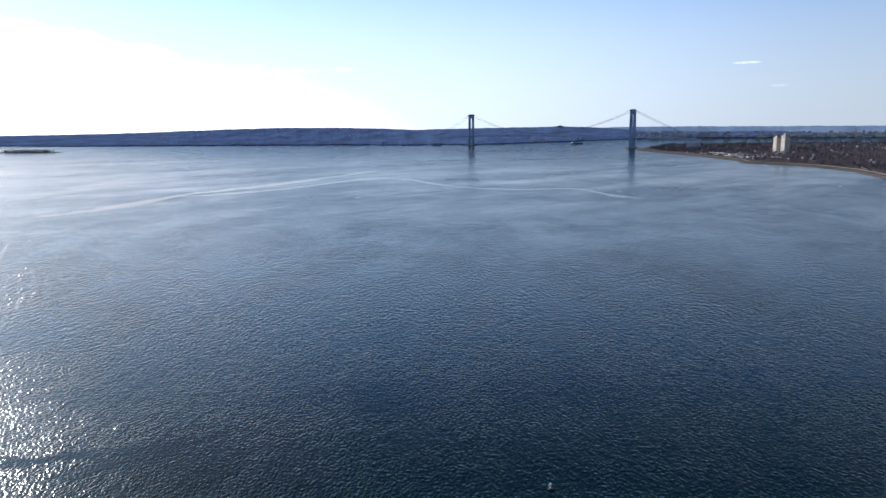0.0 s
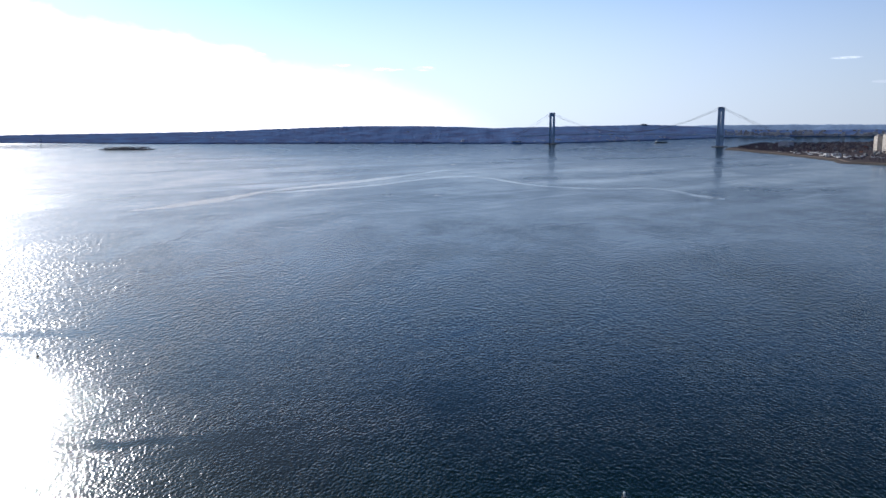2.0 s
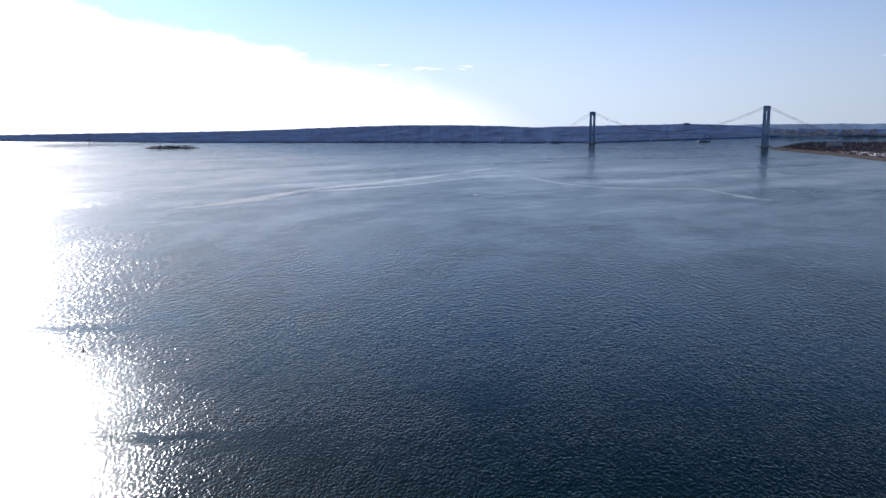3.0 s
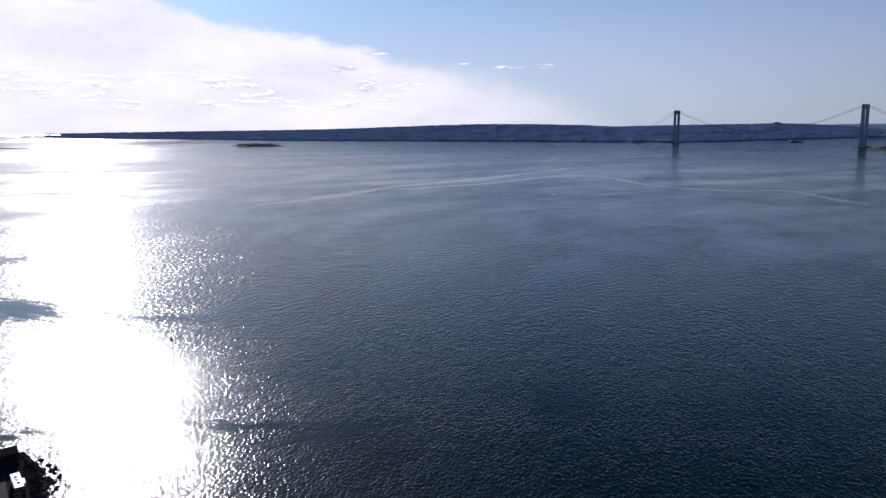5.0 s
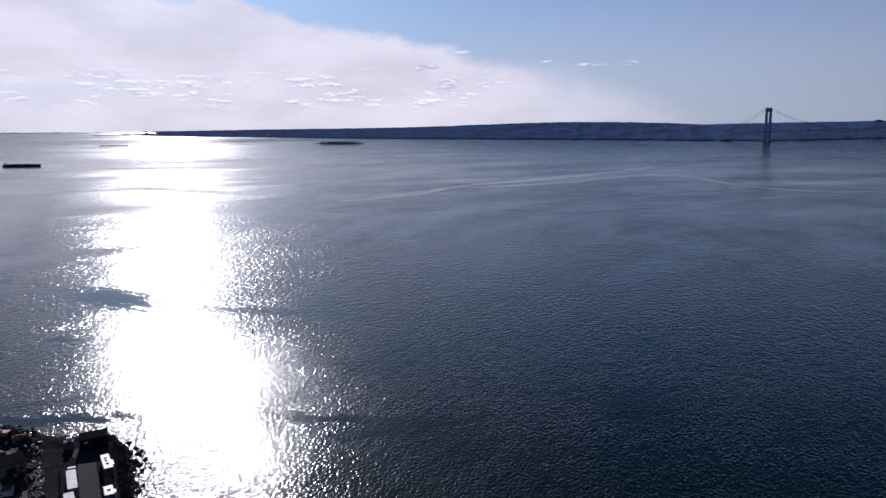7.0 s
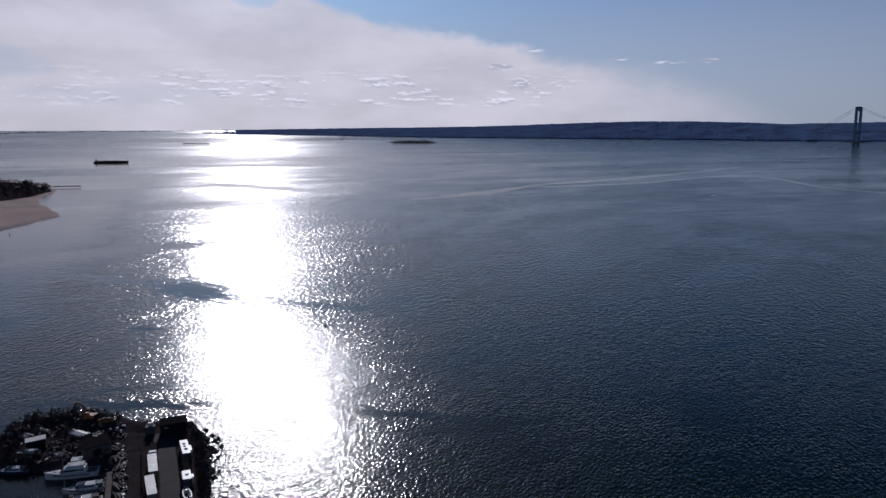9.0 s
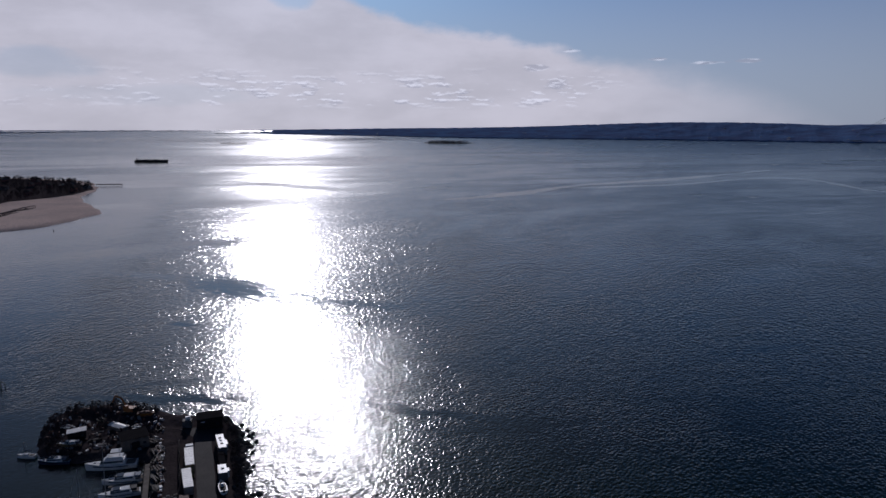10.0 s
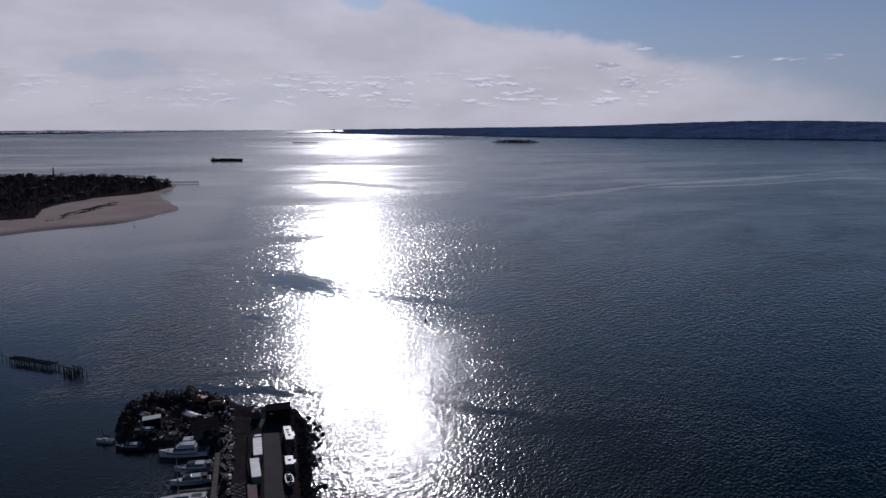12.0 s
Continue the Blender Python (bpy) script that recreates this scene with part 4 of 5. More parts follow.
# ---------------------------------------------------------------- boats


def hull_rings(long, beam, free, bow, sharp=2.2, deep=0.5):
    rings = []
    for i in range(13):
        t = i / 12
        w = beam / 2 * (1 - max(0.0, (t - 0.4) / 0.6) ** sharp) * (0.88 + 0.12 * min(1, t * 4))
        w = max(w, 0.03)
        sheer = free + (bow - free) * t * t
        keel = -deep + (deep + 0.25) * max(0, t - 0.75) * 3
        y = -long / 2 + long * t + 0.0
        rake = 0.05 * long * max(0, t - 0.7)
        rings.append([(-w, y + rake, sheer), (-w * 0.9, y + rake * 0.6, sheer * 0.45), (-w * 0.72, y, 0.0), (0, y, keel), (w * 0.72, y, 0.0), (w * 0.9, y + rake * 0.6, sheer * 0.45), (w, y + rake, sheer)])
    return rings


def house_rings(y0, y1, wide, z0, h, nose=0.3, tail=0.1):
    """A deckhouse: sloping front and narrower top."""
    w = wide / 2
    return [[(-w, y0, z0), (w, y0, z0), (w * 0.92, y1, z0), (-w * 0.92, y1, z0)], [(-w * 0.9, y0 + tail * h, z0 + h), (w * 0.9, y0 + tail * h, z0 + h), (w * 0.78, y1 - nose * h * 3, z0 + h), (-w * 0.78, y1 - nose * h * 3, z0 + h)]]


def motor_yacht(long, beam, hull_mat, bridge_deck, label, m, canvas=None):
    ob = base("motor_yacht", label, "boat", m, group="boats in the basin")
    free, bow = 0.105 * long, 0.15 * long
    part("hull", Geo().rings(hull_rings(long, beam, free, bow)), hull_mat, ob, smooth=False)
    for a, c in ((0, 1), (6, 5)):
        strip = []
        for r in hull_rings(long, beam, free, bow)[2:11]:
            top_, low_ = Vector(r[a]) * 1.008, Vector(r[c]) * 1.008
            strip.append([tuple(low_.lerp(top_, 0.3)), tuple(low_.lerp(top_, 0.62))])
        part("hull_window_strip", Geo().rings(strip, close=False), GLASS, ob, "dark glass strip along the hull")
    deck = Geo()
    rows = [[(r[0][0] * 0.95, r[0][1], r[0][2] + 0.02), (r[6][0] * 0.95, r[6][1], r[6][2] + 0.02)] for r in hull_rings(long, beam, free, bow)]
    part("deck", deck.rings(rows, close=False), WHITE, ob)
    part("cockpit", Geo().box(0, -long * 0.38, free + 0.05, beam * 0.72, long * 0.18, 0.1), TIMBER, ob)
    cab = part("cabin", Geo().rings(house_rings(-long * 0.28, long * 0.24, beam * 0.78, free, 0.11 * long)), WHITE, ob)
    z = free + 0.045 * long
    part("window_band", Geo().rings(house_rings(-long * 0.24, long * 0.215, beam * 0.792, z, 0.045 * long)), GLASS, cab)
    part("foredeck_hatch", Geo().box(0, long * 0.32, bow * 0.88, 0.6, 0.6, 0.12), GLASS, ob)
    rail = Geo()
    pts = [r for r in hull_rings(long, beam, free, bow)[6:]]
    for s in (0, 6):
        line = [(r[s][0] * 0.95, r[s][1], r[s][2] + 0.65) for r in pts]
        rail.tube(line, 0.03, 4)
        for p in line[::2]:
            rail.rod(p, (p[0], p[1], p[2] - 0.65), 0.025, n=4)
    part("bow_rail", rail, METAL, ob)
    top = free + 0.11 * long
    if bridge_deck:
        fly = part("flybridge", Geo().rings(house_rings(-long * 0.24, long * 0.12, beam * 0.74, top, 0.055 * long, 0.25)), WHITE, ob)
        part("hardtop", Geo().box(0, -long * 0.1, top + 0.15 * long, beam * 0.62, long * 0.2, 0.14), WHITE, fly)
        for a in (-1, 1):
            for b_ in (-0.18, -0.02):
                part("hardtop_post", Geo().rod((a * beam * 0.27, b_ * long, top + 0.05 * long), (a * beam * 0.27, b_ * long, top + 0.15 * long), 0.04, n=5), METAL, fly)
        part("windscreen", Geo().rings([[(-beam * 0.3, long * 0.06, top + 0.05 * long), (beam * 0.3, long * 0.06, top + 0.05 * long)], [(-beam * 0.27, long * 0.03, top + 0.09 * long), (beam * 0.27, long * 0.03, top + 0.09 * long)]], close=False), GLASS, fly)
        part("radar_arch", Geo().box(0, -long * 0.17, top + 0.16 * long, 0.5, 0.5, 0.35, taper=0.7), WHITE, fly)
    else:
        part("windscreen", Geo().rings(house_rings(-long * 0.02, long * 0.2, beam * 0.7, top - 0.01 * long, 0.03 * long, 0.6)), GLASS, cab)
        part("cockpit_cover", Geo().rings(house_rings(-long * 0.42, -long * 0.24, beam * 0.74, free + 0.06 * long, 0.05 * long, 0.05)), canvas or HULL_BLUE, ob)
    return ob


def sailing_yacht(long, beam, mast_h, label, m):
    ob = base("sailing_yacht", label, "boat", m, group="boats in the basin")
    part("hull", Geo().rings(hull_rings(long, beam, 0.95, 1.25, 1.8, 0.8)), WHITE, ob)
    rows = [[(r[0][0] * 0.95, r[0][1], r[0][2] + 0.02), (r[6][0] * 0.95, r[6][1], r[6][2] + 0.02)] for r in hull_rings(long, beam, 0.95, 1.25, 1.8, 0.8)]
    part("deck", Geo().rings(rows, close=False), WHITE, ob)
    cab = part("coachroof", Geo().rings(house_rings(-long * 0.14, long * 0.22, beam * 0.55, 0.95, 0.45, 0.5)), WHITE, ob)
    part("window_band", Geo().rings(house_rings(-long * 0.1, long * 0.17, beam * 0.56, 1.1, 0.18, 0.4)), GLASS, cab)
    part("cockpit", Geo().box(0, -long * 0.3, 1.0, beam * 0.5, long * 0.22, 0.08), TIMBER, ob)
    part("mast", Geo().rod((0, long * 0.08, 0.9), (0, long * 0.08, mast_h), 0.13, 0.09, n=7), METAL, ob, "bare aluminium mast")
    part("boom", Geo().rod((0, long * 0.07, 2.1), (0, -long * 0.33, 2.2), 0.09, n=6), METAL, ob)
    part("sail_cover", Geo().rod((0, long * 0.06, 2.28), (0, -long * 0.31, 2.36), 0.2, 0.13, n=7), HULL_BLUE, ob, "dark blue furled sail cover")
    part("spreader", Geo().rod((-1.0, long * 0.08, mast_h * 0.55), (1.0, long * 0.08, mast_h * 0.55), 0.03, n=4), METAL, ob)
    for y, x in ((long / 2 + 0.1, 0), (-long / 2, 0), (long * 0.06, beam * 0.45), (long * 0.06, -beam * 0.45)):
        part("stay", Geo().rod((x, y, 1.1), (0, long * 0.08, mast_h - 0.1), 0.012, n=3), METAL, ob)
    return ob


motor_yacht(14.8, 4.6, WHITE, True, "large white flybridge motor yacht moored bow out", yard_pose(7.3, -24.5, 0, 84))
motor_yacht(11.5, 3.8, WHITE, False, "white motor cruiser with dark windows at the quay", yard_pose(-4.3, -20.4, 0, 86))
motor_yacht(11.0, 3.5, WHITE, False, "low white motor boat with a dark open cockpit", yard_pose(-12.7, -20.9, 0, 92), RUBBER)
sailing_yacht(12.5, 3.6, 19.5, "white sailing yacht with a bare mast and covered sail", yard_pose(-22.4, -22.4, 0, 88))
sailing_yacht(11.0, 3.3, 17.0, "white sailing yacht with a bare mast at its mooring", yard_pose(-29.0, -28.0, 0, 94))
motor_yacht(9.5, 3.1, HULL_BLUE, False, "small grey cruiser moored under the breakwater's bank", yard_pose(16.5, -41.6, 0, 76))
sailing_yacht(6.0, 2.1, 5.0, "small dinghy with a short dark mast lying off the bank", yard_pose(24.0, -50.6, 0, 70))
motor_yacht(10.0, 3.4, WHITE, False, "white cruiser lying stern to the quay", yard_pose(-39.5, -20.5, 0, 90), TAN)

# ---------------------------------------------------------------- vehicles on the lane


def wheel(parent, x, y, r=0.5, wide=0.3):
    w = part("wheel", Geo().rod((x - wide / 2, y, r), (x + wide / 2, y, r), r, n=12), RUBBER, parent)
    part("rim", Geo().rod((x - wide / 2 - 0.02, y, r), (x + wide / 2 + 0.02, y, r), r * 0.55, n=10), METAL, w)


def box_trailer(long, label, m, stripe=None):
    ob = base("box_trailer", label, "trailer", m, group="parked trailers")
    part("box_body", Geo().box(0, 0, 1.15, 2.55, long, 2.4), TRAILER_SIDE, ob, "side walls greyed to stand for shade")
    part("roof", Geo().box(0, 0, 3.55, 2.6, long + 0.05, 0.08), WHITE_SHEET, ob, "bright white sheet roof")
    ribs = Geo()
    for i in range(int(long / 1.2)):
        ribs.box(0, -long / 2 + 0.6 + i * 1.2, 3.63, 2.5, 0.07, 0.035)
    part("roof_ribs", ribs, METAL, ob)
    part("chassis", Geo().box(0, 0, 0.85, 1.1, long * 0.96, 0.3), RUBBER, ob)
    part("rear_door", Geo().box(0, -long / 2 - 0.03, 1.25, 2.4, 0.06, 2.25), stripe or METAL, ob)
    part("landing_leg", Geo().box(0.8, long * 0.28, 0, 0.15, 0.15, 1.1), METAL, ob)
    part("landing_leg", Geo().box(-0.8, long * 0.28, 0, 0.15, 0.15, 1.1), METAL, ob)
    for y in (-long * 0.36, -long * 0.27):
        for x in (-1.05, 1.05):
            wheel(ob, x, y)
    return ob


box_trailer(12.6, "long white box trailer parked on the lane", yard_pose(-4.3, -1.9, 2.0, 1), TAN)
box_trailer(12.2, "white ribbed box trailer parked behind another", yard_pose(-18.9, -2.6, 2.0, 3))
tan_load = base("tarpaulin_stack", "low stack under a yellowish tan tarpaulin", "stack", yard_pose(-11.6, -2.0, 2.0, 3))
part("cover", Geo().rings([[(-1.3, -0.7, 0), (1.3, -0.7, 0), (1.3, 0.7, 0), (-1.3, 0.7, 0)], [(-1.25, -0.65, 2.2), (1.25, -0.65, 2.2), (1.25, 0.65, 2.3), (-1.25, 0.65, 2.3)], [(-0.7, -0.3, 2.7), (0.7, -0.3, 2.7), (0.7, 0.3, 2.8), (-0.7, 0.3, 2.8)]]), TAN, tan_load)
part("timber_base", Geo().box(0, 0, 0, 2.7, 1.5, 0.15), TIMBER, tan_load)

tractor = base("tractor_unit", "small white lorry cab in front of the trailer", "truck", yard_pose(5.6, -1.8, 2.05, 1))
cab = part("cab", Geo().rings([[(-1.2, -0.9, 0.7), (1.2, -0.9, 0.7), (1.2, 1.1, 0.7), (-1.2, 1.1, 0.7)], [(-1.2, -0.9, 2.0), (1.2, -0.9, 2.0), (1.2, 1.1, 1.9), (-1.2, 1.1, 1.9)], [(-1.05, -0.8, 2.9), (1.05, -0.8, 2.9), (1.05, 0.6, 2.9), (-1.05, 0.6, 2.9)]]), WHITE, tractor)
part("windscreen", Geo().add([(-1.0, 1.06, 1.98), (1.0, 1.06, 1.98), (0.9, 0.66, 2.8), (-0.9, 0.66, 2.8)], [(0, 1, 2, 3)]), GLASS, cab)
part("bonnet", Geo().box(0, 1.7, 0.7, 2.0, 1.3, 1.0, taper=0.9), WHITE, tractor)
part("chassis", Geo().box(0, -1.2, 0.6, 1.0, 4.6, 0.3), RUBBER, tractor)
for x in (-1.0, 1.0):
    for y in (1.7, -2.4):
        wheel(tractor, x, y)


def camper(long, label, m, hatches):
    ob = base("motorhome", label, "motorhome", m, group="parked motorhomes")
    w = 1.25
    part("body", Geo().rings([[(-w, -long / 2, 0.5), (w, -long / 2, 0.5), (w, long / 2, 0.5), (-w, long / 2, 0.5)], [(-w, -long / 2, 2.9), (w, -long / 2, 2.9), (w, long / 2, 2.8), (-w, long / 2, 2.8)], [(-w + 0.12, -long / 2 + 0.12, 3.1), (w - 0.12, -long / 2 + 0.12, 3.1), (w - 0.12, long / 2 - 0.3, 3.1), (-w + 0.12, long / 2 - 0.3, 3.1)]]), TRAILER_SIDE, ob, "side walls with shade in their dull colour")
    part("roof", Geo().box(0, 0, 3.06, 2 * w - 0.1, long - 0.2, 0.07), WHITE, ob, "bright white roof")
    part("slide_out", Geo().box(w + 0.25, -long * 0.1, 0.9, 0.7, long * 0.35, 2.0), WHITE, ob)
    part("awning", Geo().rod((-w - 0.1, -long * 0.3, 2.8), (-w - 0.1, long * 0.25, 2.8), 0.1, n=7), TAN, ob)
    for i in range(hatches):
        y = (i + 0.5) / hatches * long - long / 2
        part("roof_hatch", Geo().box(0.1 * (-1) ** i, y * 0.8, 3.1, 0.85, 0.85, 0.18), RUBBER, ob, "dark roof hatch")
    part("air_conditioner", Geo().box(0, long * 0.05, 3.1, 0.7, 1.0, 0.3, taper=0.85), WHITE, ob)
    part("windscreen", Geo().box(0, long / 2 + 0.01, 1.4, 2.1, 0.06, 1.1), GLASS, ob)
    for y in (-0.25, 0.1):
        part("window", Geo().box(-w - 0.01, y * long, 1.6, 0.05, 1.2, 0.8), GLASS, ob)
    for x in (-1.05, 1.05):
        for y in (-long * 0.28, long * 0.33):
            wheel(ob, x, y, 0.42)
    return ob


camper(10.8, "white motorhome with dark roof hatches beside the scrub", yard_pose(4.9, 7.7, 2.0, 3), 2)
camper(6.0, "short white camper with one dark roof hatch", yard_pose(-15.4, 7.1, 2.0, 1), 1)

dark_van = base("flatbed_truck", "black flatbed truck loaded under a dark cover", "truck", yard_pose(-6.4, 7.3, 2.0, 2))
part("bed", Geo().box(0, -0.8, 0.9, 2.4, 6.2, 0.3), DARK_SHEET, dark_van)
part("cover", Geo().rings([[(-1.15, -3.8, 1.2), (1.15, -3.8, 1.2), (1.15, 2.1, 1.2), (-1.15, 2.1, 1.2)], [(-1.0, -3.7, 2.4), (1.0, -3.7, 2.4), (1.0, 2.0, 2.5), (-1.0, 2.0, 2.5)]]), DARK_SHEET, dark_van)
part("cab", Geo().box(0, 3.3, 0.6, 2.2, 1.9, 1.9, taper=0.88), DARK_SHEET, dark_van)
for x in (-1.0, 1.0):
    for y in (-2.6, 3.2):
        wheel(dark_van, x, y, 0.45)

skiff = base("open_boat", "white open boat with a dark interior on a trailer", "boat", yard_pose(-23.3, 6.6, 2.75, 4))
part("hull", Geo().rings(hull_rings(6.8, 2.4, 0.9, 1.15, 2.0, 0.4)), WHITE, skiff)
part("inside", Geo().rings([[(r[0][0] * 0.72, r[0][1] * 0.84 - 0.1, r[0][2] + 0.03), (r[6][0] * 0.72, r[6][1] * 0.84 - 0.1, r[6][2] + 0.03)] for r in hull_rings(6.8, 2.4, 0.9, 1.15, 2.0, 0.4)], close=False), RUBBER, skiff, "dark boat interior")
part("console", Geo().box(0, -0.3, 0.9, 0.9, 0.8, 0.9, taper=0.8), WHITE, skiff)
part("outboard", Geo().box(0, -3.6, 0.5, 0.45, 0.5, 1.1, taper=0.8), RUBBER, skiff)
bt = base("boat_trailer", "galvanised boat trailer under an open boat", "trailer", yard_pose(-23.3, 6.6, 2.0, 4))
part("rail", Geo().box(-0.6, 0, 0.5, 0.1, 6.4, 0.12), METAL, bt)
part("rail", Geo().box(0.6, 0, 0.5, 0.1, 6.4, 0.12), METAL, bt)
part("drawbar", Geo().box(0, 3.8, 0.5, 0.12, 1.6, 0.12), METAL, bt)
part("bunk", Geo().box(0, -1.0, 0.55, 1.4, 0.2, 0.12), TIMBER, bt)
for x in (-1.1, 1.1):
    wheel(bt, x, -0.8, 0.36, 0.22)

# ---------------------------------------------------------------- sheds, containers and yard stores


def shed(name, wide, long, h, wall, roof, label, m, lean=0.12, door=True):
    ob = base(name, label, "shed", m)
    part("wall", Geo().box(0, 0, -0.5, wide, long, h + 0.5), wall, ob)
    w, l, t = wide / 2 + 0.25, long / 2 + 0.25, lean * wide
    part("roof", Geo().add([(-w, -l, h), (w, -l, h + t), (w, l, h + t), (-w, l, h), (-w, -l, h + 0.12), (w, -l, h + t + 0.12), (w, l, h + t + 0.12), (-w, l, h + 0.12)],
                           [(3, 2, 1, 0), (4, 5, 6, 7), (0, 1, 5, 4), (1, 2, 6, 5), (2, 3, 7, 6), (3, 0, 4, 7)]), roof, ob)
    if door:
        part("door", Geo().box(0, -long / 2 - 0.03, 0, min(2.4, wide * 0.4), 0.08, min(2.4, h * 0.8)), DARK_SHEET, ob)
        part("window", Geo().box(wide * 0.32, -long / 2 - 0.02, 1.2, 0.9, 0.06, 0.8), GLASS, ob)
    return ob


def container(wide, long, colour, label, m, name="shipping_container"):
    ob = base(name, label, "container", m, group="containers in the yard")
    part("body", Geo().box(0, 0, 0, wide, long, 2.5), colour, ob)
    for side_ in (-1, 1):
        ribs = Geo()
        for i in range(int(long / 0.55)):
            ribs.box(side_ * wide / 2, -long / 2 + 0.3 + i * 0.55, 0.15, 0.08, 0.22, 2.2)
        part("corrugation", ribs, colour, ob)
    part("roof", Geo().box(0, 0, 2.5, wide, long, 0.1), colour, ob)
    for x in (-0.55, 0.55):
        part("door", Geo().box(x * wide * 0.44 / 0.55, -long / 2 - 0.04, 0.1, wide * 0.44, 0.06, 2.3), colour, ob)
    return ob


big_shed = shed("boat_shed", 8.2, 6.0, 3.7, DARK_SHEET, DARK_SHEET, "black corrugated shed at the head of the lane", yard_pose(26.4, 5.1, 2.0, -2), 0.04)
part("sign_board", Geo().box(-2.2, -3.06, 2.5, 1.3, 0.08, 0.4), WHITE_SHEET, big_shed, "small white board")
container(2.4, 3.0, TRAILER_SIDE, "small grey steel container beside the shed", yard_pose(27.8, -2.2, 2.0, 84))
box_white = base("equipment_box", "small white equipment box on top of the container", "box", yard_pose(27.6, -2.0, 4.6, 0))
part("body", Geo().box(0, 0, 0, 1.5, 0.9, 1.1), WHITE_SHEET, box_white)
part("lid", Geo().box(0, 0, 1.1, 1.6, 1.0, 0.12), WHITE_SHEET, box_white)
shed("workshop", 8.2, 8.0, 3.2, TIMBER, DARK_SHEET, "low workshop with a dark grey sheet roof", yard_pose(18.8, -18.7, 2.0, 12), 0.05)
shed("store_hut", 5.4, 3.2, 2.8, DARK_SHEET, WHITE_SHEET, "dark hut with a white sheet roof on the head", yard_pose(28.8, -36.5, 2.3, 6), 0.06)
greenhouse = base("covered_boat", "laid-up boat under a ribbed white sheet cover", "boat cover", yard_pose(32.7, -24.2, 2.2, 40))
part("frame", Geo().box(0, 0, 0, 2.8, 6.6, 1.6), TIMBER, greenhouse)
part("cover", Geo().add([(-1.7, -3.6, 1.5), (1.7, -3.6, 1.5), (1.7, 3.6, 1.5), (-1.7, 3.6, 1.5), (0, -3.6, 1.95), (0, 3.6, 1.95)], [(0, 1, 4), (2, 3, 5), (1, 2, 5, 4), (3, 0, 4, 5)]), WHITE_SHEET, greenhouse)
for i in range(6):
    part("rib", Geo().box(0.85, -3.2 + i * 1.25, 1.72, 1.6, 0.12, 0.12, 0).moved(Matrix.Identity(4)), RUBBER, greenhouse)
container(2.5, 12.0, RUST, "rust-red container on the inner side of the lane", yard_pose(-33.0, -3.4, 2.0, 2))
crates = base("crate_pile", "pile of grey lobster traps and wire crates", "crates", yard_pose(-28.5, -7.3, 2.0, 2))
k = 0
for i in range(4):
    for j in range(9):
        for s in range(3 + (i * 7 + j * 5) % 2):
            c = pose(-1.4 + i * 0.95 + 0.05 * ((j + s) % 3), -4.0 + j * 1.0 + 0.06 * ((i + s) % 3), s * 0.46, 0, 0, ((i * 37 + j * 23 + s * 11) % 15) - 7)
            part("crate", Geo().box(0, 0, 0, 0.84, 0.9, 0.36).box(0, 0.3, 0.36, 0.84, 0.1, 0.05).box(0, -0.3, 0.36, 0.84, 0.1, 0.05).moved(c), (CONCRETE, TIMBER, TIMBER, CONCRETE)[(i * 5 + j * 3 + s) % 4], crates)


def timber_pile(label, m, n, long, material, seed):
    r = random.Random(seed)
    ob = base("timber_pile", label, "timber", m, group="piles of timber and scrap")
    for i in range(n):
        x, z = r.uniform(-1.4, 1.4), 0.15 + 0.22 * (i // 4)
        part("beam", Geo().box(0, 0, 0, r.uniform(0.2, 0.45), long * r.uniform(0.6, 1.0), 0.2).moved(pose(x, r.uniform(-0.6, 0.6), z, 0, 0, r.uniform(-14, 14))), material, ob)
    return ob


for i, (u, v, turn_, n, long, mt) in enumerate(((10.0, -11.4, 15, 14, 5.0, TIMBER), (4.0, -11.0, -8, 12, 6.0, OLD_PILE), (-3.0, -10.8, 20, 14, 5.0, TIMBER), (-9.0, -10.8, 12, 14, 5.0, OLD_PILE), (-16.0, -10.8, 8, 14, 5.0, OLD_PILE),
                                                (38.5, -41.0, 60, 10, 4.0, WHITE_SHEET), (31.8, -18.8, 70, 8, 2.6, WHITE_SHEET), (20.5, -29.0, 80, 9, 3.4, CONCRETE), (18.0, -13.0, 40, 12, 4.0, TIMBER), (28.5, -11.0, 30, 8, 3.0, OLD_PILE), (44.0, -31.0, 20, 10, 5.0, OLD_PILE), (26.5, -31.0, 100, 10, 4.0, OLD_PILE))):
    timber_pile("heap of old timber and boards in the yard", yard_pose(u, v, mole_z(u, v), turn_), n, long, mt, i)

motor_yacht(7.0, 2.4, TAN, False, "small tan boat laid up on the bank", yard_pose(23.2, -38.0, 2.6, 80))
spoil = base("fence_run", "grey timber fence along the inner side of the lane", "fence", Matrix.Translation(yard(0, -4.6, 2.0)))
fi = spoil.matrix_world.inverted() @ YARD
for i in range(14):
    part("fence_panel", Geo().box(-14 + i * 2.1, -4.9, 2.0, 2.05, 0.08, 1.5 + 0.1 * math.sin(i * 2.2)).moved(fi), TIMBER, spoil)
    part("fence_post", Geo().box(-15 + i * 2.1, -4.8, 1.8, 0.12, 0.12, 2.0).moved(fi), OLD_PILE, spoil)

digger = base("excavator", "orange tracked excavator with its boom raised", "excavator", yard_pose(44.5, -21.5, 3.2, 60))
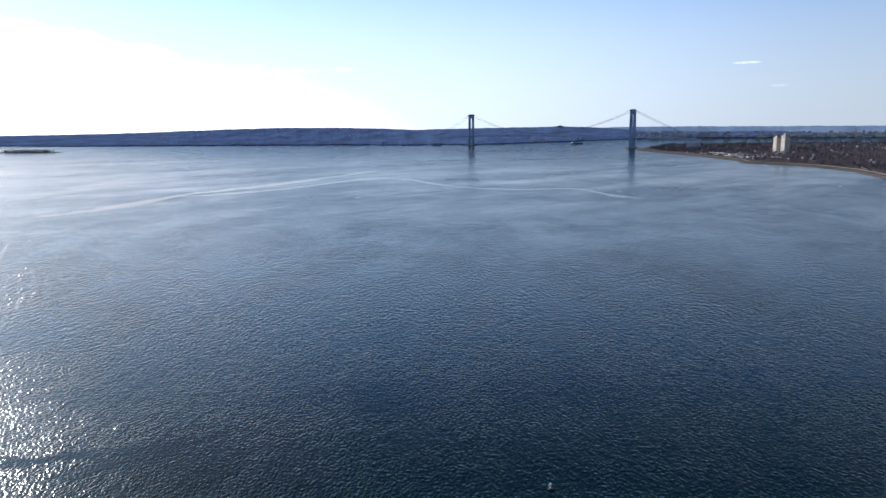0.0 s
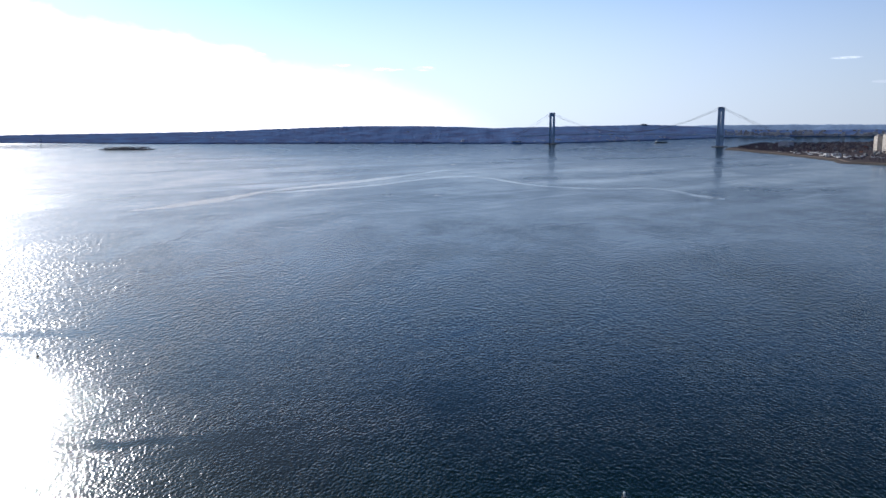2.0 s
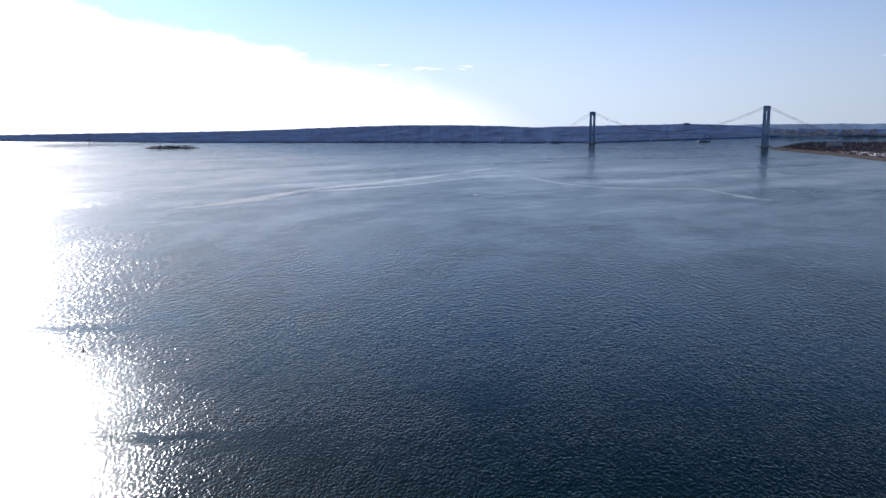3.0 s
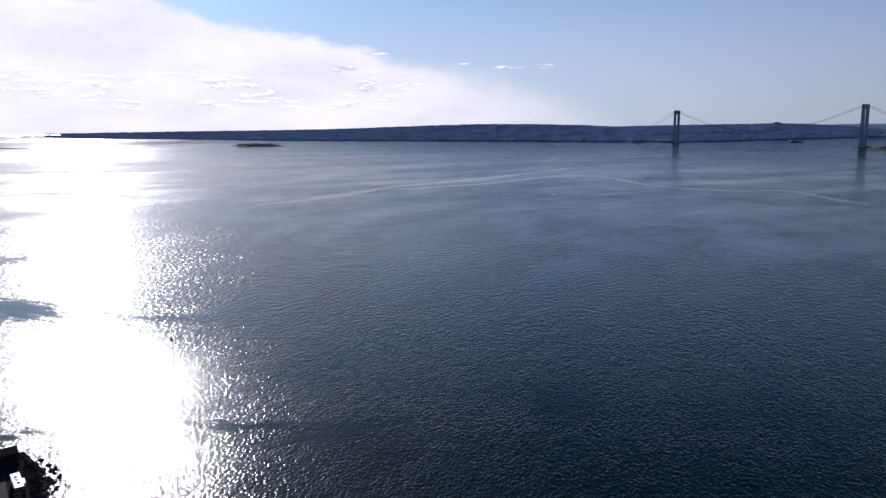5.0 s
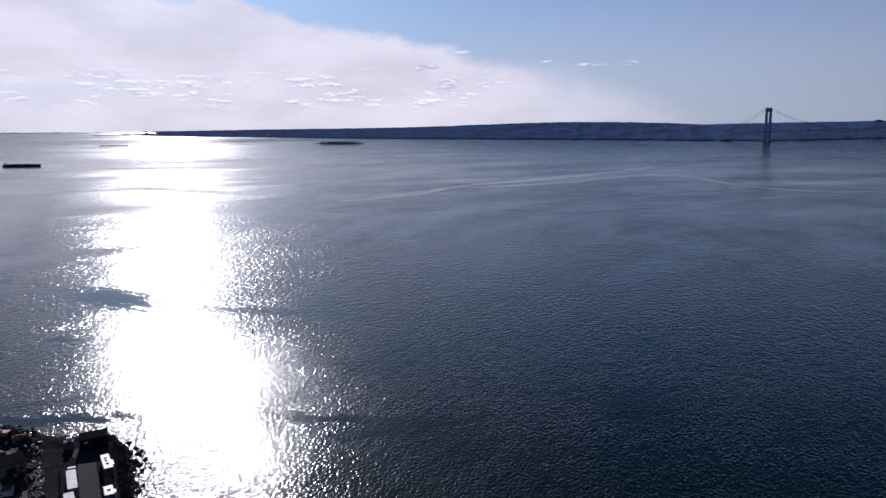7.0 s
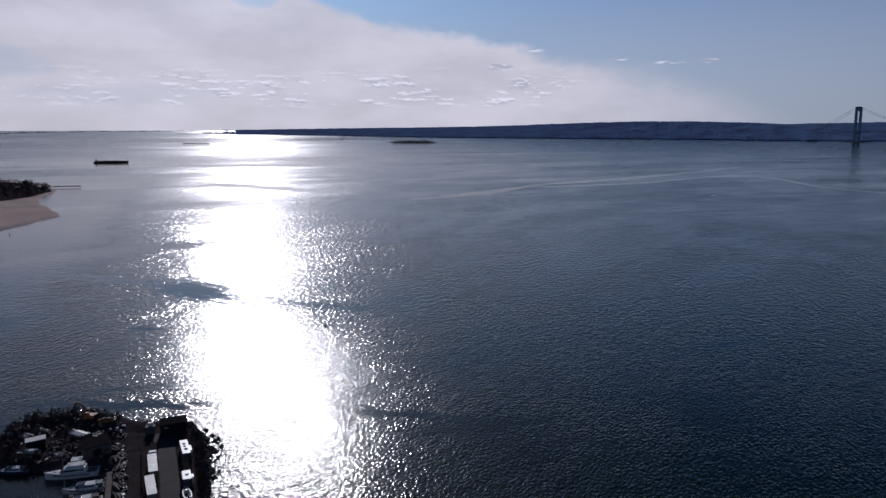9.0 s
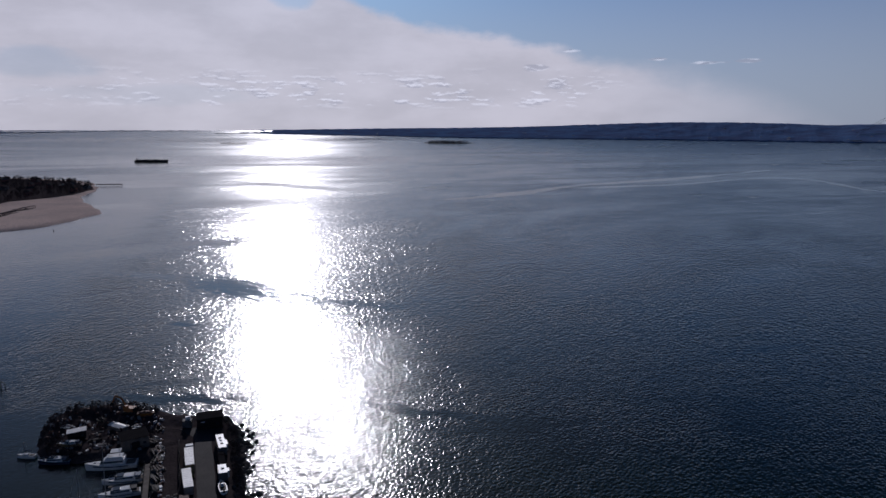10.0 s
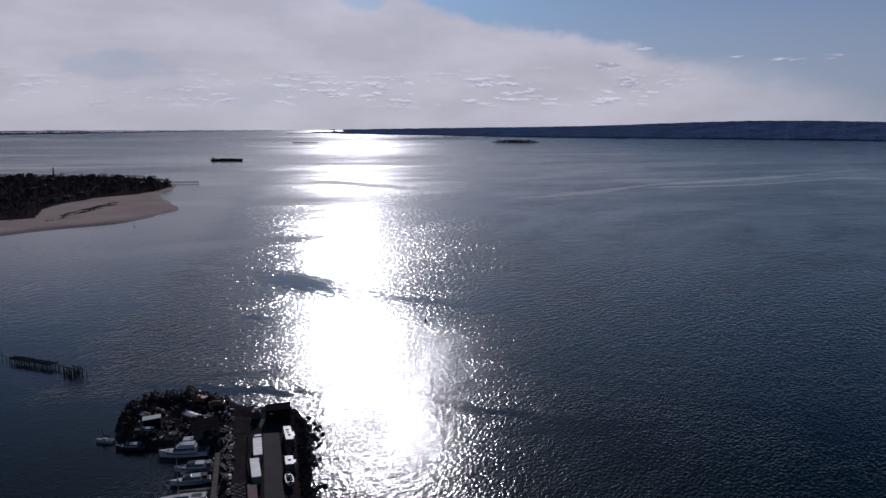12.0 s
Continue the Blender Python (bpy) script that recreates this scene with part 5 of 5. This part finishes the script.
for x in (-1.1, 1.1):
    part("track", Geo().rings([[(x - 0.3, -2.0, 0.25), (x + 0.3, -2.0, 0.25), (x + 0.3, -1.6, 0.9), (x - 0.3, -1.6, 0.9)], [(x - 0.3, 2.0, 0.25), (x + 0.3, 2.0, 0.25), (x + 0.3, 1.6, 0.9), (x - 0.3, 1.6, 0.9)]]), RUBBER, digger)
part("slew_body", Geo().box(0, -0.6, 1.0, 2.6, 3.4, 1.3, taper=0.94), ORANGE, digger)
dcab = part("cab", Geo().box(-0.75, 0.6, 1.2, 1.0, 1.6, 1.9, taper=0.9), ORANGE, digger)
part("cab_window", Geo().box(-0.75, 1.42, 2.0, 0.8, 0.06, 0.9), GLASS, dcab)
part("counterweight", Geo().box(0, -2.6, 1.1, 2.6, 0.8, 1.2), DARK_SHEET, digger)
part("boom", Geo().tube([(0.4, 0.8, 1.8), (0.4, 3.2, 5.4), (0.4, 5.6, 5.8)], 0.32, 5), ORANGE, digger)
part("dipper", Geo().rod((0.4, 5.4, 6.0), (0.4, 6.8, 3.2), 0.25, 0.18, n=5), ORANGE, digger)
part("bucket", Geo().box(0.4, 6.9, 2.4, 1.1, 0.9, 0.9, taper=0.7), DARK_SHEET, digger)
loader = base("skip_loader", "orange skip full of scrap", "skip", yard_pose(41.0, -16.0, 2.6, 80))
part("skip_body", Geo().rings([[(-0.9, -2.2, 0), (0.9, -2.2, 0), (0.9, 2.2, 0), (-0.9, 2.2, 0)], [(-1.2, -2.9, 1.5), (1.2, -2.9, 1.5), (1.2, 2.9, 1.5), (-1.2, 2.9, 1.5)]]), ORANGE, loader)
part("scrap", Geo().box(0, 0, 1.5, 2.0, 5.0, 0.5, taper=0.6), RUST, loader)

# ---------------------------------------------------------------- the ruined pier
pier = base("ruined_pier", "ruined timber pier of dark leaning posts", "pier", pose(-318, 163, 0))
pi_inv = pier.matrix_world.inverted()
P0, P1 = Vector((-335, 158.5, 0)), Vector((-310, 164, 0))
P2 = Vector((-292.5, 165, 0))
along = (P1 - P0).normalized()
over = Vector((-along.y, along.x, 0))
rnd = random.Random(9)
for i in range(17):
    for s in (-1.6, 1.6):
        o = P0 + along * (i * 1.6) + over * s
        part("timber_post", Geo().rod((o.x, o.y, -3), (o.x + rnd.uniform(-0.2, 0.2), o.y + rnd.uniform(-0.2, 0.2), rnd.uniform(2.0, 3.4)), 0.2, 0.16, n=6).moved(pi_inv), OLD_PILE, pier)
for s in (-1.6, 1.6):
    o, e = P0 + over * s, P1 + over * s
    part("stringer", Geo().rod((o.x, o.y, 1.8), (e.x, e.y, 1.9), 0.22, n=5).moved(pi_inv), OLD_PILE, pier)
for i in range(24):
    o = P0 + along * (i * 1.08 + rnd.uniform(-0.2, 0.2))
    a, b_ = o - over * 1.9, o + over * rnd.uniform(1.2, 2.0)
    part("plank", Geo().rod((a.x, a.y, 2.05), (b_.x, b_.y, 2.1), 0.16, n=4).moved(pi_inv), OLD_PILE, pier)
for i in range(6):
    o = P1 + (P2 - P1) * (i / 6) + over * rnd.uniform(-0.6, 0.6)
    part("timber_post", Geo().rod((o.x, o.y, -3), (o.x, o.y, rnd.uniform(2.0, 3.2)), 0.2, 0.16, n=6).moved(pi_inv), OLD_PILE, pier)
o = P1 + over * 0.8
part("stringer", Geo().rod((o.x, o.y, 1.7), (P2.x - 3, P2.y, 1.8), 0.2, n=5).moved(pi_inv), OLD_PILE, pier)
for i in range(6):
    for j in range(4):
        x, y = P2.x - 7.5 + i * 1.6 + rnd.uniform(-0.3, 0.3), P2.y - 3.0 + j * 1.7 + rnd.uniform(-0.3, 0.3)
        part("timber_post", Geo().rod((x, y, -3), (x + rnd.uniform(-0.4, 0.4), y, rnd.uniform(1.6, 3.4)), 0.22, 0.17, n=6).moved(pi_inv), OLD_PILE, pier)
for k in range(3):
    part("cross_beam", Geo().rod((P2.x - 8, P2.y - 2.6 + k * 2.2, 1.8 + 0.2 * k), (P2.x + 1.0, P2.y - 2.4 + k * 2.2, 2.0), 0.2, n=5).moved(pi_inv), OLD_PILE, pier)
for i in range(4):
    x = P0.x - 2 - i * 2.4
    part("timber_post", Geo().rod((x, P0.y - 0.6 * i, -3), (x + rnd.uniform(-0.4, 0.4), P0.y - 0.6 * i, rnd.uniform(1.6, 3.2)), 0.2, 0.16, n=6).moved(pi_inv), OLD_PILE, pier)

# ---------------------------------------------------------------- buoys, ships and islands


def buoy(x, y, s, colour, label):
    ob = base("buoy", label, "buoy", Matrix.Translation(far(x, y)) @ Matrix.Scale(s, 4), group="buoys in the bay")
    part("float", Geo().rings([[(r * math.cos(a), r * math.sin(a), z) for a in [2 * math.pi * k / 12 for k in range(12)]] for r, z in ((0.4, -0.4), (0.8, 0.0), (0.8, 0.35), (0.45, 0.5))]), RUBBER, ob)
    part("post", Geo().rod((0, 0, 0.5), (0, 0, 1.5), 0.25, 0.2, n=8), colour, ob)
    part("lantern", Geo().box(0, 0, 1.5, 0.6, 0.6, 0.4, taper=0.7), WHITE, ob)


buoy(31, 204, 1.0, WHITE, "small white-topped marker buoy")
buoy(-224, 316, 0.9, RUBBER, "small dark marker buoy in the sun's glitter")
buoy(-698, 455, 0.8, RUBBER, "dark marker buoy off the beach")


def freighter(name, long, beam, hull_mat, deckload, label, x, y, turn_, tall):
    ob = base(name, label, "ship", far_pose(x, y, 0, turn_))
    part("hull", Geo().rings(hull_rings(long, beam, 5.0, 7.0, 4.0, 3)), hull_mat, ob)
    part("deckhouse", Geo().box(0, -long * 0.4, 5, beam * 0.8, long * 0.08, tall), WHITE_SHEET if deckload else hull_mat, ob)
    part("funnel", Geo().box(0, -long * 0.44, 5 + tall, beam * 0.25, long * 0.03, 4, taper=0.8), SHIP_BLACK, ob)
    part("mast", Geo().rod((0, long * 0.4, 6), (0, long * 0.4, 13), 0.4, 0.2, n=5), SHIP_BLACK, ob)
    for k in range(5):
        part("hatch", Geo().box(0, -long * 0.27 + k * long * 0.135, 5, beam * 0.75, long * 0.11, 2.0 + (1.2 if k % 2 else 0)), SHIP_BLACK, ob)
    return ob


freighter("barge", 96, 17, SHIP_BLACK, False, "long black barge with a tug at its stern", -1822, 1500, -60, 2.5)
freighter("cargo_ship", 88, 15, SHIP_BLACK, True, "dark cargo ship passing near the bridge", 990, 5510, -84, 10)
freighter("ferry", 170, 26, WHITE_SHEET, True, "white ship lying far off under the shore", -5700, 8300, 62, 16)


def islet(name, x, y, long, wide, h, turn_, label, trees):
    outline = []
    c, s = math.cos(radians(turn_)), math.sin(radians(turn_))
    for k in range(26):
        a = 2 * math.pi * k / 26
        px_, py_ = long / 2 * math.cos(a), wide / 2 * math.sin(a)
        outline.append((x + c * px_ - s * py_, y + s * px_ + c * py_))
    ob = solo(name, Geo().prism(outline, -1, h, 0.12).mapped(far), STONE, label, "island", kind="structure")
    if trees:
        r = random.Random(3)
        pts = []
        for _ in range(trees):
            a, q = r.uniform(0, 6.28), math.sqrt(r.random()) * 0.8
            px_, py_ = long / 2 * math.cos(a) * q, wide / 2 * math.sin(a) * q
            pts.append((x + c * px_ - s * py_, y + s * px_ + c * py_, h))
        wood("island_woods", pts, 13.0, "dark trees covering a small island", 4, twig=8)
    return ob


islet("island", -2300, 4160, 350, 110, 3.0, 8, "small dark wooded island in the bay", 260)
islet("shoal", -3440, 3455, 170, 50, 3.0, 42, "low dark shoal beside the sun's glitter", 0)
islet("sandbar", -8700, 8700, 560, 80, 3.0, 40, "thin dark bar of land on the horizon", 0)

# small pier and light tower at the point
stage = base("fishing_pier", "small dark pier off the tip of the point", "pier", Matrix.Translation(far(-1150, 850)))
si = stage.matrix_world.inverted()
part("deck", Geo().rod((-1172, 846, 2.6), (-1136, 872, 2.6), 0.8, n=4).mapped(far).moved(si), OLD_PILE, stage)
for k in range(7):
    x, y = -1172 + 6 * k, 846 + 4.3 * k
    part("timber_post", Geo().rod((x, y, -2), (x, y, 3.2), 0.35, n=5).mapped(far).moved(si), OLD_PILE, stage)
light = base("light_tower", "slim dark light tower among the trees", "tower", Matrix.Translation(far(-1530, 815)))
li = light.matrix_world.inverted()
part("shaft", Geo().rod((-1530, 815, 2), (-1530, 815, 17), 1.6, 1.2, n=8).mapped(far).moved(li), BARK, light)
part("gallery", Geo().rod((-1530, 815, 17), (-1530, 815, 17.8), 2.2, 2.2, n=8).mapped(far).moved(li), BARK, light)
part("lantern_room", Geo().rod((-1530, 815, 17.8), (-1530, 815, 21), 1.3, 0.9, n=8).mapped(far).moved(li), GLASS, light)

# tide wrack along the beach
r_, g = random.Random(77), Geo()
for line, (x_, y_, reach) in enumerate(((-806, 420, 9), (-822, 436, 8), (-838, 462, 7), (-862, 500, 5))):
    for k in range(reach):
        x0, y0 = x_ - 11 * k + r_.uniform(-6, 8), y_ + 14 * k + r_.uniform(-8, 8)
        for i in range(r_.randrange(3, 15)):
            t = i * 2.6
            x, y = x0 - t * 0.5 + r_.uniform(-2, 2), y0 + t * 0.86 + r_.uniform(-2, 2)
            if inside(x - 6, y, POINT) and not inside(x - 14, y, INLAND):
                g.box(x, y, 1.9, r_.uniform(4, 13), r_.uniform(1.2, 3.6), r_.uniform(0.3, 0.7), 120 + r_.uniform(-14, 14), taper=0.5)
SURF = [(-999, 688), (-941, 650), (-867, 605), (-816, 573), (-776, 541), (-750, 508)]
surf = []
for i in range(60):
    q = i / 59 * (len(SURF) - 1.001)
    k, t = int(q), q - int(q)
    x, y = (SURF[k][c] + (SURF[k + 1][c] - SURF[k][c]) * t for c in (0, 1))
    w = 2.0 + 1.8 * rough(x, y, 14)
    surf.append([far(x + 1.5, y + 2.0, 0.1), far(x + 1.5 + max(0.2, w) * 0.7, y + 2.0 + max(0.2, w) * 0.7, 0.12)])
solo("surf_line", Geo().rings(surf, close=False), PAPER_WHITE, "thin white line of surf at the beach's tip", "surf", kind="structure")
solo("tide_wrack", g, EARTH, "dark broken lines of wrack and scrub on the sand", "wrack", kind="stuff")

# small clutter of the yard
for name, material, seed, n_, label in (("pale_clutter", WHITE_SHEET, 51, 60, "scattered pale boards, tubs and sheets in the yard"), ("grey_clutter", CONCRETE, 52, 90, "scattered grey blocks, pallets and pots in the yard"), ("dark_clutter", RUST, 53, 110, "scattered rusty drums and scrap in the yard")):
    r_, g = random.Random(seed), Geo()
    while n_ > 0:
        u, v = (r_.uniform(12, 52), r_.uniform(-47, -10)) if r_.random() < 0.6 else (r_.uniform(-40, 14), r_.uniform(-12.0, -9.4))
        if shore_distance(u, v) < 2.2:
            continue
        z = mole_z(u, v)
        x, y, _z = yard(u, v)
        if r_.random() < 0.75:
            g.box(x, y, z - 0.1, r_.uniform(0.3, 1.7), r_.uniform(0.3, 0.9), r_.uniform(0.3, 1.2), r_.uniform(0, 180), taper=r_.uniform(0.6, 1.0))
        else:
            g.rod((x, y, z - 0.1), (x, y, z + 0.9), 0.32, n=8)
        n_ -= 1
    solo(name, g, material, label, "clutter", kind="stuff")
